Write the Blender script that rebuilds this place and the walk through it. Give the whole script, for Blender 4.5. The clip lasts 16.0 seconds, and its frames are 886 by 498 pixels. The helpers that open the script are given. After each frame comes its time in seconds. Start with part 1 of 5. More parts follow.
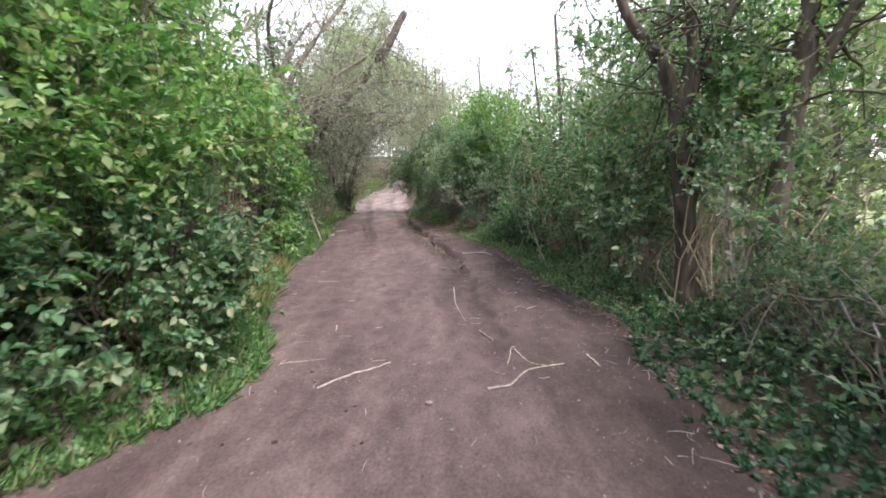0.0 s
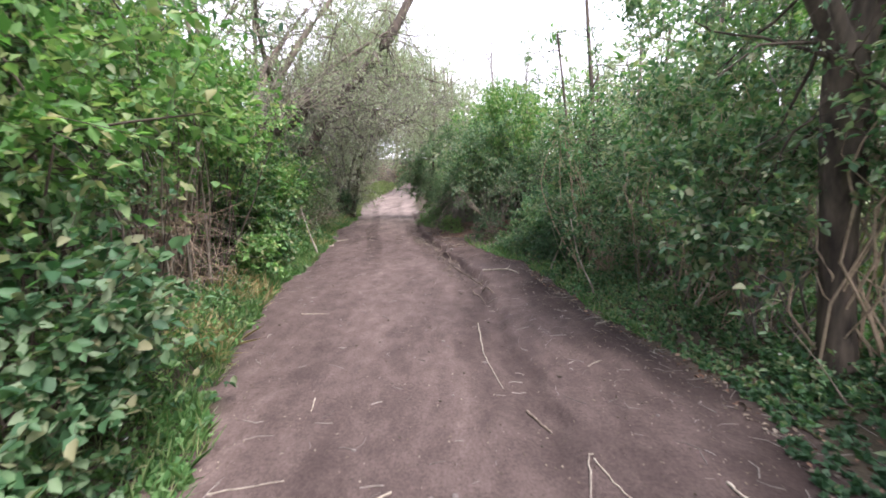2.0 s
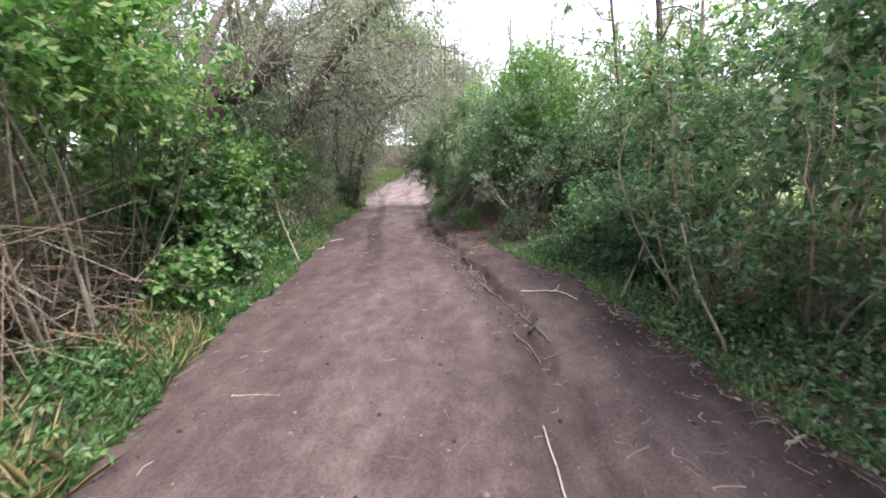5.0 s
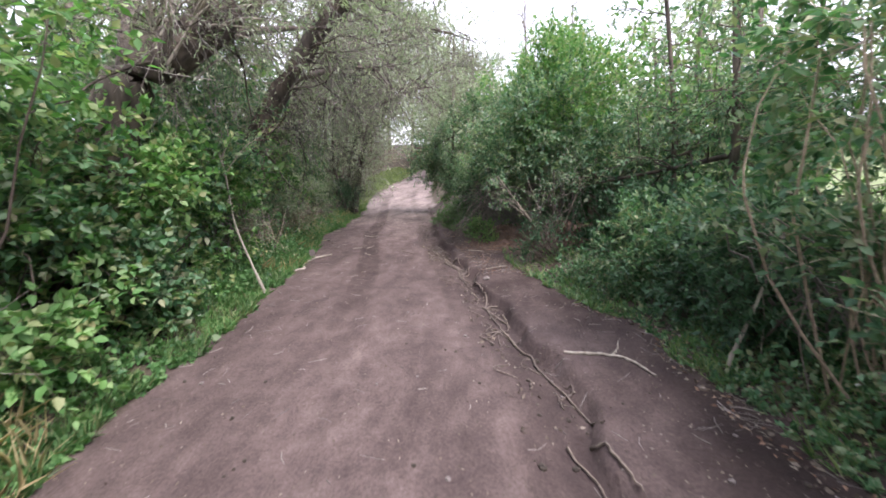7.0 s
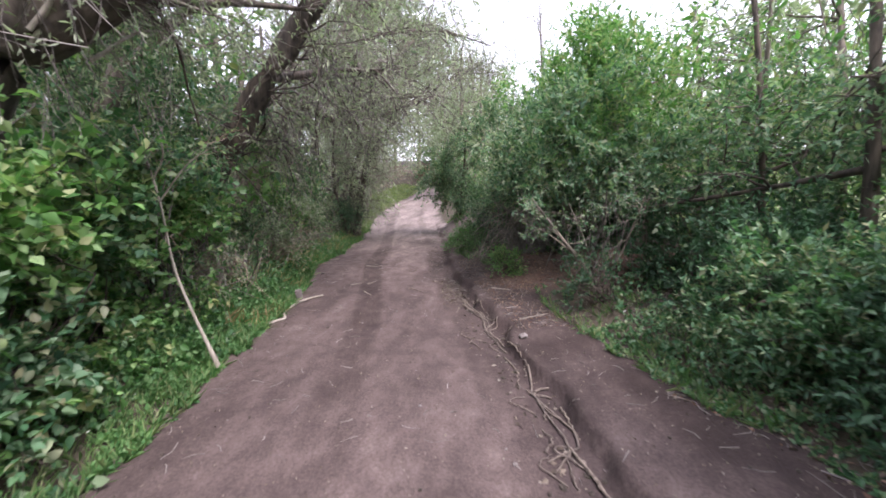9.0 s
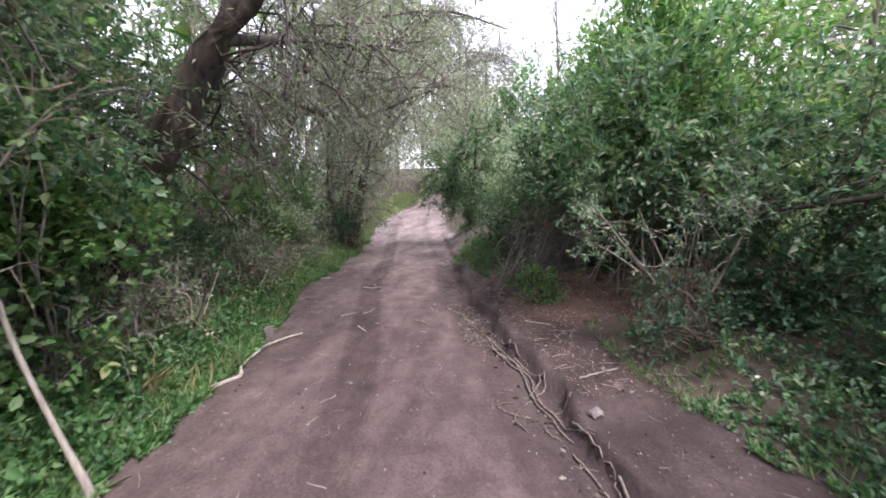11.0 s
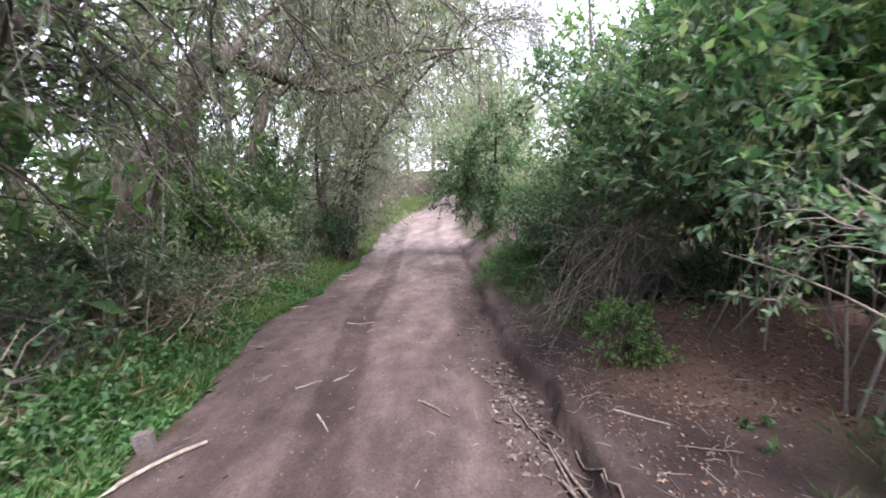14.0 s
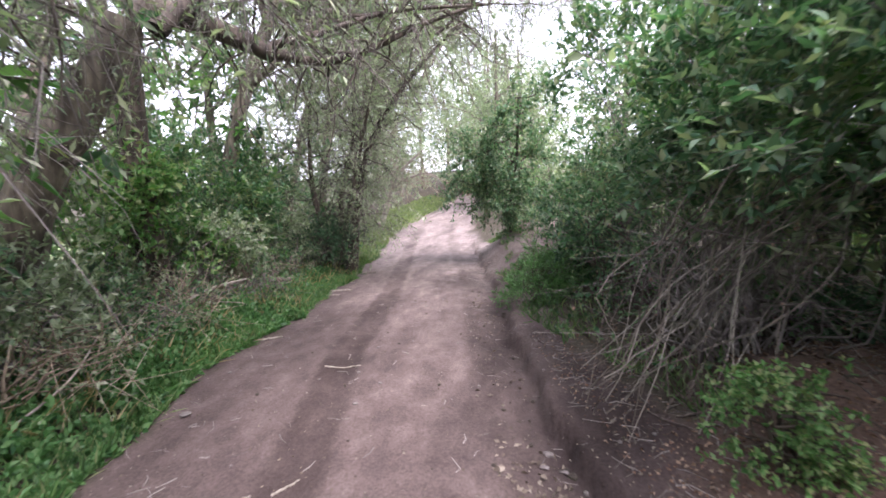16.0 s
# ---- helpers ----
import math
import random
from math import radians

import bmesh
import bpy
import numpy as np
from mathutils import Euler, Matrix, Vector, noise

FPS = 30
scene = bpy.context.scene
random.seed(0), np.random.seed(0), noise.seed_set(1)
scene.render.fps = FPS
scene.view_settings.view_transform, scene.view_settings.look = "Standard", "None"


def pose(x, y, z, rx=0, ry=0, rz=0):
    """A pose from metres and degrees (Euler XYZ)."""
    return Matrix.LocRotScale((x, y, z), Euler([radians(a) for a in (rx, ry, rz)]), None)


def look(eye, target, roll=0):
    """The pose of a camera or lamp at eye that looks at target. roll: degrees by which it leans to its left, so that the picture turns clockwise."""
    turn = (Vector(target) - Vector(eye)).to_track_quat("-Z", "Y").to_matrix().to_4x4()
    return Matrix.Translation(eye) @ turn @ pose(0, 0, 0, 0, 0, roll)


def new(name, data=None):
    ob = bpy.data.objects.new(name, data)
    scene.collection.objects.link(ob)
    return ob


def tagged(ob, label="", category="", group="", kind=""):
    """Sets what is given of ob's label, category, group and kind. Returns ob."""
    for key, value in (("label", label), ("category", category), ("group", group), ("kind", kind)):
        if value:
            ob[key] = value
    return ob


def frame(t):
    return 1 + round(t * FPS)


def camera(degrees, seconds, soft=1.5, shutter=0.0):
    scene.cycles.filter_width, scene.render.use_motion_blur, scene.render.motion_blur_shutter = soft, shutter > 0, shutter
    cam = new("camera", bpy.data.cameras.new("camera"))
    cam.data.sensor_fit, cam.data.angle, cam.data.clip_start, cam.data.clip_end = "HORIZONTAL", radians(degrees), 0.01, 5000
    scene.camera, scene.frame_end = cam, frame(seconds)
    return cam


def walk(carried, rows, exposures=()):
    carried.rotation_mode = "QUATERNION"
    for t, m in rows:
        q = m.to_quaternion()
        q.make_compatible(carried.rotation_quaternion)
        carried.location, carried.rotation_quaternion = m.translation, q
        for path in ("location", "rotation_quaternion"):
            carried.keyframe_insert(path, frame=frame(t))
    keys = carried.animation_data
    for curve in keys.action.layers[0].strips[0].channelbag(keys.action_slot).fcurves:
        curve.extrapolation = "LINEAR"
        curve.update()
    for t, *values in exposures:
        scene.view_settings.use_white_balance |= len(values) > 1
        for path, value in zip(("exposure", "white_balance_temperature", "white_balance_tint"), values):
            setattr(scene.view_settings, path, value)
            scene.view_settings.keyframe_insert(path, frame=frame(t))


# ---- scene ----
cam = camera(95.0, 16.0, 1.7, 0.5)
METRES, EYE, TILT, LEAN, TURN = 13.0, 1.58, -9.0, 0.0, 0.0
ROWS = [
    (0.0, 0.0, 0.0, 0.0, -0.0, 0.0, 0.0),
    (0.5, 0.0029, 0.0288, 0.0062, 0.13, 0.17, -0.03),
    (1.0, -0.0005, 0.0558, 0.0115, 0.64, 0.37, -0.07),
    (1.5, -0.0072, 0.087, 0.0169, 0.99, 0.47, 0.07),
    (2.0, -0.0113, 0.1142, 0.0202, 1.17, 0.34, 0.23),
    (2.5, -0.0149, 0.1448, 0.0269, 1.47, 0.13, 0.44),
    (3.0, -0.0213, 0.1735, 0.0292, 1.71, -0.08, 0.37),
    (3.5, -0.0273, 0.2026, 0.0363, 1.85, -0.49, 0.41),
    (4.0, -0.0273, 0.231, 0.0373, 2.05, -0.88, 0.46),
    (6.5, -0.0287, 0.384, 0.0676, 3.38, -1.91, 0.29),
    (7.0, -0.033, 0.4187, 0.0746, 3.63, -1.56, 0.28),
    (7.5, -0.036, 0.4485, 0.0842, 3.91, -1.0, 0.34),
    (8.0, -0.0386, 0.482, 0.0899, 4.26, -0.42, 0.46),
    (8.5, -0.0456, 0.5113, 0.0945, 4.43, 0.13, 0.47),
    (9.0, -0.0555, 0.5437, 0.1016, 4.51, 0.61, 0.56),
    (11.5, -0.0836, 0.7014, 0.1206, 5.05, 1.96, 0.97),
    (12.0, -0.0864, 0.7299, 0.1268, 5.36, 2.06, 1.03),
    (12.5, -0.092, 0.7618, 0.1291, 5.83, 2.07, 1.16),
    (13.0, -0.0959, 0.7923, 0.1344, 6.06, 1.97, 1.29),
    (13.5, -0.0975, 0.8241, 0.1367, 6.29, 2.14, 1.4),
    (14.0, -0.101, 0.8559, 0.1394, 6.69, 2.26, 1.43),
    (14.5, -0.1039, 0.8871, 0.1432, 7.22, 2.18, 1.51),
    (15.0, -0.104, 0.9179, 0.1468, 7.78, 2.3, 1.64),
    (15.5, -0.1049, 0.9456, 0.1526, 8.44, 2.45, 1.74),
    (16.0, -0.1111, 0.9757, 0.1546, 8.98, 2.53, 1.77),
]
walk(cam, [(t, pose(0, 0, EYE, TILT, LEAN, TURN) @ pose(METRES * x, METRES * y, METRES * z, 90 + pitch, roll, yaw)) for t, x, y, z, yaw, pitch, roll in ROWS],
     [(0.0, 1.15, 6350.0, 23.0), (4.0, 1.25, 6250.0, 23.0), (9.0, 1.12, 6080.0, 26.0), (12.5, 1.27, 6030.0, 29.0), (14.5, 1.48, 6030.0, 27.0), (16.0, 1.58, 6030.0, 27.0)])

# ---- world and light ----
world = bpy.data.worlds.new("world")
scene.world = world
world.use_nodes = True
wn = world.node_tree.nodes
sky = wn.new("ShaderNodeTexSky")
sky.sky_type = "NISHITA"
sky.sun_disc = False
sky.sun_elevation = radians(53)
sky.sun_rotation = radians(138)
sky.air_density, sky.dust_density, sky.ozone_density = 1.0, 4.0, 1.0
wn["Background"].inputs["Strength"].default_value = 0.15
veil = wn.new("ShaderNodeMix")       # thin bright overcast over the blue
veil.data_type = "RGBA"
veil.inputs[0].default_value = 0.7
veil.inputs[7].default_value = (9.6, 9.8, 10.2, 1)
world.node_tree.links.new(sky.outputs[0], veil.inputs[6])
world.node_tree.links.new(veil.outputs[2], wn["Background"].inputs["Color"])
sun = new("sun", bpy.data.lights.new("sun", "SUN"))
sun.data.energy, sun.data.angle, sun.data.color = 2.9, radians(16), (1.0, 0.95, 0.87)
sun.matrix_world = look((5.0, -5.6, 10), (0, 0, 0))

# ---- materials ----
def nodes_of(name):
    m = bpy.data.materials.new(name)
    m.use_nodes = True
    nt = m.node_tree
    return m, nt, nt.nodes, nt.links, nt.nodes["Principled BSDF"]


def noise_node(nt, scale, detail=4.0, rough=0.6, coord="Object"):
    tc = nt.nodes.new("ShaderNodeTexCoord")
    nz = nt.nodes.new("ShaderNodeTexNoise")
    nz.inputs["Scale"].default_value = scale
    nz.inputs["Detail"].default_value = detail
    nz.inputs["Roughness"].default_value = rough
    nt.links.new(tc.outputs[coord], nz.inputs["Vector"])
    return nz


def ramp(nt, source, stops):
    r = nt.nodes.new("ShaderNodeValToRGB")
    e = r.color_ramp.elements
    while len(e) < len(stops):
        e.new(0.5)
    for k, (p, c) in enumerate(stops):
        e[k].position, e[k].color = p, (*c, 1)
    nt.links.new(source, r.inputs["Fac"])
    return r


def mixc(nt, fac, a, b, mode="MIX"):
    m = nt.nodes.new("ShaderNodeMix")
    m.data_type, m.blend_type = "RGBA", mode
    for src, sock in ((fac, m.inputs[0]), (a, m.inputs[6]), (b, m.inputs[7])):
        if isinstance(src, (int, float)):
            sock.default_value = src
        elif isinstance(src, tuple):
            sock.default_value = (*src, 1)
        else:
            nt.links.new(src, sock)
    return m.outputs[2]


def bump(nt, height, bsdf, strength=0.5, distance=0.02):
    b = nt.nodes.new("ShaderNodeBump")
    b.inputs["Strength"].default_value = strength
    b.inputs["Distance"].default_value = distance
    nt.links.new(height, b.inputs["Height"])
    nt.links.new(b.outputs[0], bsdf.inputs["Normal"])


def leaf_material(name, colours, gloss=0.5, through_light=0.35, lift=1.85):
    """Leaf colours spread over the single leaves, with some light passing through."""
    colours = [tuple(lift * v for v in c) for c in colours]
    m, nt, n, l, p = nodes_of(name)
    geo = n.new("ShaderNodeNewGeometry")
    k = len(colours)
    r = ramp(nt, geo.outputs["Random Per Island"], [(i / max(1, k - 1), c) for i, c in enumerate(colours)])
    big = noise_node(nt, 1.6, 3)
    shade = ramp(nt, big.outputs["Fac"], [(0.3, (0.72, 0.74, 0.7)), (0.7, (1.25, 1.2, 1.05))])
    col = mixc(nt, 1.0, r.outputs[0], shade.outputs[0], "MULTIPLY")
    l.new(col, p.inputs["Base Color"])
    p.inputs["Roughness"].default_value = gloss
    p.inputs["Specular IOR Level"].default_value = 0.3
    tr = n.new("ShaderNodeBsdfTranslucent")
    bright = mixc(nt, 1.0, col, (1.15, 1.5, 0.75), "MULTIPLY")
    l.new(bright, tr.inputs["Color"])
    mix = n.new("ShaderNodeMixShader")
    mix.inputs[0].default_value = through_light
    l.new(p.outputs[0], mix.inputs[1])
    l.new(tr.outputs[0], mix.inputs[2])
    l.new(mix.outputs[0], n["Material Output"].inputs["Surface"])
    return m


def bark_material(name, dark, light, scale=14.0, strength=0.8):
    m, nt, n, l, p = nodes_of(name)
    tc = n.new("ShaderNodeTexCoord")
    mp = n.new("ShaderNodeMapping")
    mp.inputs["Scale"].default_value = (1, 1, 0.22)
    l.new(tc.outputs["Object"], mp.inputs[0])
    nz = n.new("ShaderNodeTexNoise")
    nz.inputs["Scale"].default_value, nz.inputs["Detail"].default_value = scale, 6
    l.new(mp.outputs[0], nz.inputs["Vector"])
    big = noise_node(nt, 1.7, 3)
    r = ramp(nt, nz.outputs["Fac"], [(0.32, dark), (0.68, light)])
    moss = ramp(nt, big.outputs["Fac"], [(0.4, (0.75, 0.75, 0.72)), (0.7, (1.2, 1.2, 1.1))])
    l.new(mixc(nt, 1.0, r.outputs[0], moss.outputs[0], "MULTIPLY"), p.inputs["Base Color"])
    p.inputs["Roughness"].default_value = 0.9
    bump(nt, nz.outputs["Fac"], p, strength, 0.03)
    return m


def twig_material(name, colours):
    m, nt, n, l, p = nodes_of(name)
    geo = n.new("ShaderNodeNewGeometry")
    r = ramp(nt, geo.outputs["Random Per Island"], [(i / (len(colours) - 1), c) for i, c in enumerate(colours)])
    nz = noise_node(nt, 30, 3)
    grain = ramp(nt, nz.outputs["Fac"], [(0.3, (0.7, 0.7, 0.7)), (0.7, (1.2, 1.2, 1.2))])
    l.new(mixc(nt, 1.0, r.outputs[0], grain.outputs[0], "MULTIPLY"), p.inputs["Base Color"])
    p.inputs["Roughness"].default_value = 0.85
    return m


LEAF_BRAMBLE = leaf_material("bramble_leaf", [(0.020, 0.056, 0.030), (0.036, 0.086, 0.044), (0.062, 0.120, 0.066), (0.105, 0.155, 0.105), (0.130, 0.130, 0.085)], 0.55, 0.36)
LEAF_BRIGHT = leaf_material("bright_leaf", [(0.032, 0.080, 0.028), (0.052, 0.118, 0.040), (0.080, 0.156, 0.058), (0.120, 0.185, 0.090), (0.165, 0.170, 0.095)], 0.55, 0.4)
LEAF_BLUE = leaf_material("blue_green_leaf", [(0.023, 0.055, 0.034), (0.040, 0.085, 0.052), (0.064, 0.114, 0.072), (0.108, 0.152, 0.108), (0.130, 0.138, 0.098)], 0.52, 0.38)
LEAF_WILLOW = leaf_material("willow_leaf", [(0.080, 0.112, 0.078), (0.124, 0.152, 0.110), (0.168, 0.190, 0.150), (0.225, 0.240, 0.200)], 0.5, 0.35)
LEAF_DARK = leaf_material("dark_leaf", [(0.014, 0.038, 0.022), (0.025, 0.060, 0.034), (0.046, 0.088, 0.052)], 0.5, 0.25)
LEAF_HERB = leaf_material("herb_leaf", [(0.027, 0.074, 0.028), (0.045, 0.106, 0.040), (0.068, 0.138, 0.056), (0.102, 0.168, 0.084)], 0.55, 0.36)
GRASS = leaf_material("grass_blade", [(0.032, 0.078, 0.026), (0.052, 0.112, 0.038), (0.082, 0.140, 0.056), (0.150, 0.165, 0.095)], 0.5, 0.28)
MEADOW = leaf_material("meadow_blade", [(0.090, 0.135, 0.050), (0.130, 0.175, 0.070), (0.170, 0.205, 0.110)], 0.6, 0.3, 1.5)
STRAW = leaf_material("straw_blade", [(0.260, 0.210, 0.120), (0.340, 0.280, 0.170), (0.420, 0.360, 0.240)], 0.7, 0.3, 1.2)
LITTER = leaf_material("dead_leaf", [(0.065, 0.038, 0.030), (0.120, 0.068, 0.050), (0.185, 0.110, 0.082), (0.330, 0.250, 0.205)], 0.8, 0.08, 1.1)
BARK_DARK = bark_material("dark_bark", (0.030, 0.024, 0.020), (0.125, 0.100, 0.082))
BARK_GREY = bark_material("grey_bark", (0.070, 0.058, 0.048), (0.240, 0.205, 0.170))
BARK_PALE = bark_material("pale_wood", (0.230, 0.200, 0.170), (0.460, 0.415, 0.365), 20, 0.5)
ROOT_WOOD = bark_material("root_wood", (0.085, 0.064, 0.055), (0.225, 0.185, 0.160), 26, 0.5)
TWIG_GREY = twig_material("grey_twig", [(0.095, 0.082, 0.074), (0.180, 0.158, 0.142), (0.300, 0.270, 0.245)])
TWIG_DARK = twig_material("dark_twig", [(0.035, 0.028, 0.022), (0.070, 0.055, 0.042), (0.120, 0.095, 0.070)])
TWIG_STRAW = twig_material("dry_stem", [(0.190, 0.130, 0.090), (0.310, 0.240, 0.170), (0.440, 0.370, 0.280)])


def stone_material():
    m, nt, n, l, p = nodes_of("stone")
    nz = noise_node(nt, 40, 5)
    r = ramp(nt, nz.outputs["Fac"], [(0.3, (0.10, 0.084, 0.078)), (0.7, (0.22, 0.195, 0.18))])
    l.new(r.outputs[0], p.inputs["Base Color"])
    p.inputs["Roughness"].default_value = 0.9
    bump(nt, nz.outputs["Fac"], p, 0.4, 0.01)
    return m


STONE = stone_material()
DEBRIS = leaf_material("dry_debris", [(0.060, 0.046, 0.040), (0.110, 0.088, 0.076), (0.190, 0.160, 0.140), (0.270, 0.240, 0.220)], 0.8, 0.05, 0.9)


def petal_material():
    m, nt, n, l, p = nodes_of("white_petal")
    nz = noise_node(nt, 60, 2)
    r = ramp(nt, nz.outputs["Fac"], [(0.3, (0.66, 0.66, 0.60)), (0.7, (0.82, 0.82, 0.78))])
    l.new(r.outputs[0], p.inputs["Base Color"])
    p.inputs["Roughness"].default_value = 0.7
    return m


PETAL = petal_material()


def ground_material():
    """Packed earth on the track, lightened far off, damp earth in ruts, damp and painted shade along gully and hedge,
    dark soil and moss under the plants, meadow farther off.
    """
    m, nt, n, l, p = nodes_of("earth")

    def attr(name):
        a = n.new("ShaderNodeAttribute")
        a.attribute_name = name
        return a.outputs["Fac"]

    fine, mid, big, speck = noise_node(nt, 45, 6, 0.7), noise_node(nt, 5.0, 5, 0.65), noise_node(nt, 1.5, 4), noise_node(nt, 170, 3, 0.7)
    for nz, along in ((mid, 0.65), (big, 0.24)):
        mp = n.new("ShaderNodeMapping")
        mp.inputs["Rotation"].default_value[2] = radians(-10)
        mp.inputs["Scale"].default_value[1] = along
        l.new(nz.inputs["Vector"].links[0].from_socket, mp.inputs[0])
        l.new(mp.outputs[0], nz.inputs["Vector"])
    dirt = ramp(nt, mid.outputs["Fac"], [(0.28, (0.067, 0.050, 0.047)), (0.5, (0.093, 0.070, 0.064)), (0.74, (0.133, 0.103, 0.094))])
    grain = ramp(nt, fine.outputs["Fac"], [(0.30, (0.62, 0.61, 0.61)), (0.70, (1.32, 1.32, 1.32))])
    dirt_c = mixc(nt, 1.0, dirt.outputs[0], grain.outputs[0], "MULTIPLY")
    spots = ramp(nt, speck.outputs["Fac"], [(0.66, (0, 0, 0)), (0.74, (1, 1, 1))])
    dirt_c = mixc(nt, mixc(nt, 1.0, spots.outputs[0], (0.35, 0.35, 0.35), "MULTIPLY"), dirt_c, (0.34, 0.30, 0.28))
    patches = ramp(nt, big.outputs["Fac"], [(0.35, (0.70, 0.68, 0.68)), (0.65, (1.30, 1.29, 1.28))])
    dirt_c = mixc(nt, 1.0, dirt_c, patches.outputs[0], "MULTIPLY")
    # far stretch: paler sand, with its sunlight painted into the colour
    sunlit_sand = mixc(nt, 1.0, dirt_c, (2.2, 2.4, 2.42), "MULTIPLY")
    dirt_c = mixc(nt, attr("sunlit_sand"), dirt_c, sunlit_sand)
    # wet ruts, plus shade painted along the gully step and the hedge
    damp_shade = mixc(nt, 1.0, dirt_c, (0.40, 0.37, 0.36), "MULTIPLY")
    dirt_c = mixc(nt, attr("damp_shade"), dirt_c, damp_shade)
    soil = ramp(nt, fine.outputs["Fac"], [(0.3, (0.030, 0.026, 0.018)), (0.6, (0.075, 0.062, 0.042)), (0.8, (0.060, 0.085, 0.032))])
    litter = ramp(nt, fine.outputs["Fac"], [(0.3, (0.070, 0.044, 0.034)), (0.55, (0.135, 0.088, 0.068)), (0.8, (0.235, 0.165, 0.128))])
    field = ramp(nt, mid.outputs["Fac"], [(0.3, (0.100, 0.140, 0.055)), (0.7, (0.200, 0.235, 0.110))])
    c = mixc(nt, attr("cover"), dirt_c, soil.outputs[0])
    c = mixc(nt, attr("litter"), c, litter.outputs[0])
    c = mixc(nt, attr("field"), c, field.outputs[0])
    l.new(c, p.inputs["Base Color"])
    p.inputs["Roughness"].default_value = 0.92
    p.inputs["Specular IOR Level"].default_value = 0.25
    add = n.new("ShaderNodeMath")
    add.operation = "MULTIPLY_ADD"
    l.new(mid.outputs["Fac"], add.inputs[0])
    add.inputs[1].default_value = 0.9
    l.new(fine.outputs["Fac"], add.inputs[2])
    bump(nt, add.outputs[0], p, 0.55, 0.02)
    return m


EARTH = ground_material()

# ---- the lie of the land ----
K = 13.0 / 14.0          # plan units to metres


def plan(x, y, z=0.0):
    return Vector((x * K, y * K, (z + 0.15) * K))


EDGE_LEFT = ((-10, 2, 3, 4, 6.4, 9, 10, 12, 15, 17, 18, 21, 24, 28, 33, 38, 46, 56, 66, 80, 120),
             (-2.6, -2.6, -2.05, -2.0, -2.85, -3.3, -3.42, -3.65, -4.15, -4.6, -4.8, -5.15, -5.5, -6.3, -7.3, -8.0, -8.2, -7.6, -6.0, -2, 14))
GULLY = ((-10, 5, 7, 9, 10.2, 12, 14.7, 16, 17.5, 21.5, 27, 35, 60, 120), (1.3, 0.6, 0.47, 0.42, 0.24, -0.15, -0.74, -1.02, -1.35, -1.8, -2.5, -3.5, -5, 12))
DEPTH = ((-10, 2, 5, 8, 12, 20, 26, 34, 120), (0, 0, 0.04, 0.085, 0.1, 0.09, 0.06, 0, 0))
EDGE_RIGHT = ((-10, 1.8, 3.4, 4.9, 6.4, 8.2, 9.4, 10.5, 11.3, 12, 13.4, 15, 17, 18.3, 21.5, 27, 35, 50, 60, 80, 120),
              (2.2, 2.05, 2.12, 2.3, 1.96, 1.7, 1.6, 1.66, 1.1, 0.95, 0.6, 0.3, -0.3, -0.9, -1.4, -1.6, -3.3, -4.1, -4.6, -2, 16))
WHEEL_LEFT = ((-10, 6, 13.3, 14.3, 16.8, 18.3, 20.8, 24, 34, 60), (-0.9, -1.3, -2.38, -2.6, -3.15, -3.5, -3.76, -4.3, -6.2, -9))
WHEEL_RIGHT = ((-10, 6, 14, 15.5, 17, 18.9, 22.9, 34, 60), (0.6, 0.35, -1.0, -1.36, -1.58, -1.93, -2.42, -4.4, -6.5))


def line(table, y):
    return np.interp(np.asarray(y) / K, table[0], table[1]) * K


def gully_line(y):
    return line(GULLY, y) + 0.05 * np.sin(3.1 * np.asarray(y)) + 0.03 * np.sin(7.7 * np.asarray(y) + 1)


def smooth(a, b, v):
    t = np.clip((v - a) / (b - a), 0, 1)
    return t * t * (3 - 2 * t)


def waves(x, y, f, seed):
    """Cheap rolling unevenness between about -1 and 1."""
    r = np.random.RandomState(seed)
    out = 0
    for _ in range(5):
        a, s, ph = r.rand() * 6.28, f * (0.6 + 0.9 * r.rand()), r.rand() * 6.28
        out = out + np.sin(s * (x * np.cos(a) + y * np.sin(a)) + ph)
    return out / 3.2


def alcove(x, y):
    """How far a place lies inside the bare hollow under the overhanging bush."""
    d = ((x - 1.5) / 2.1) ** 2 + ((y - 15.0) / 1.5) ** 2
    return 1 - smooth(0.55, 1.15, np.sqrt(d) + 0.12 * waves(x, y, 3, 5))


def mound(x, y):
    return np.exp(-(((x + 0.55) / 1.2) ** 2 + ((y - 24.6) / 2.2) ** 2))


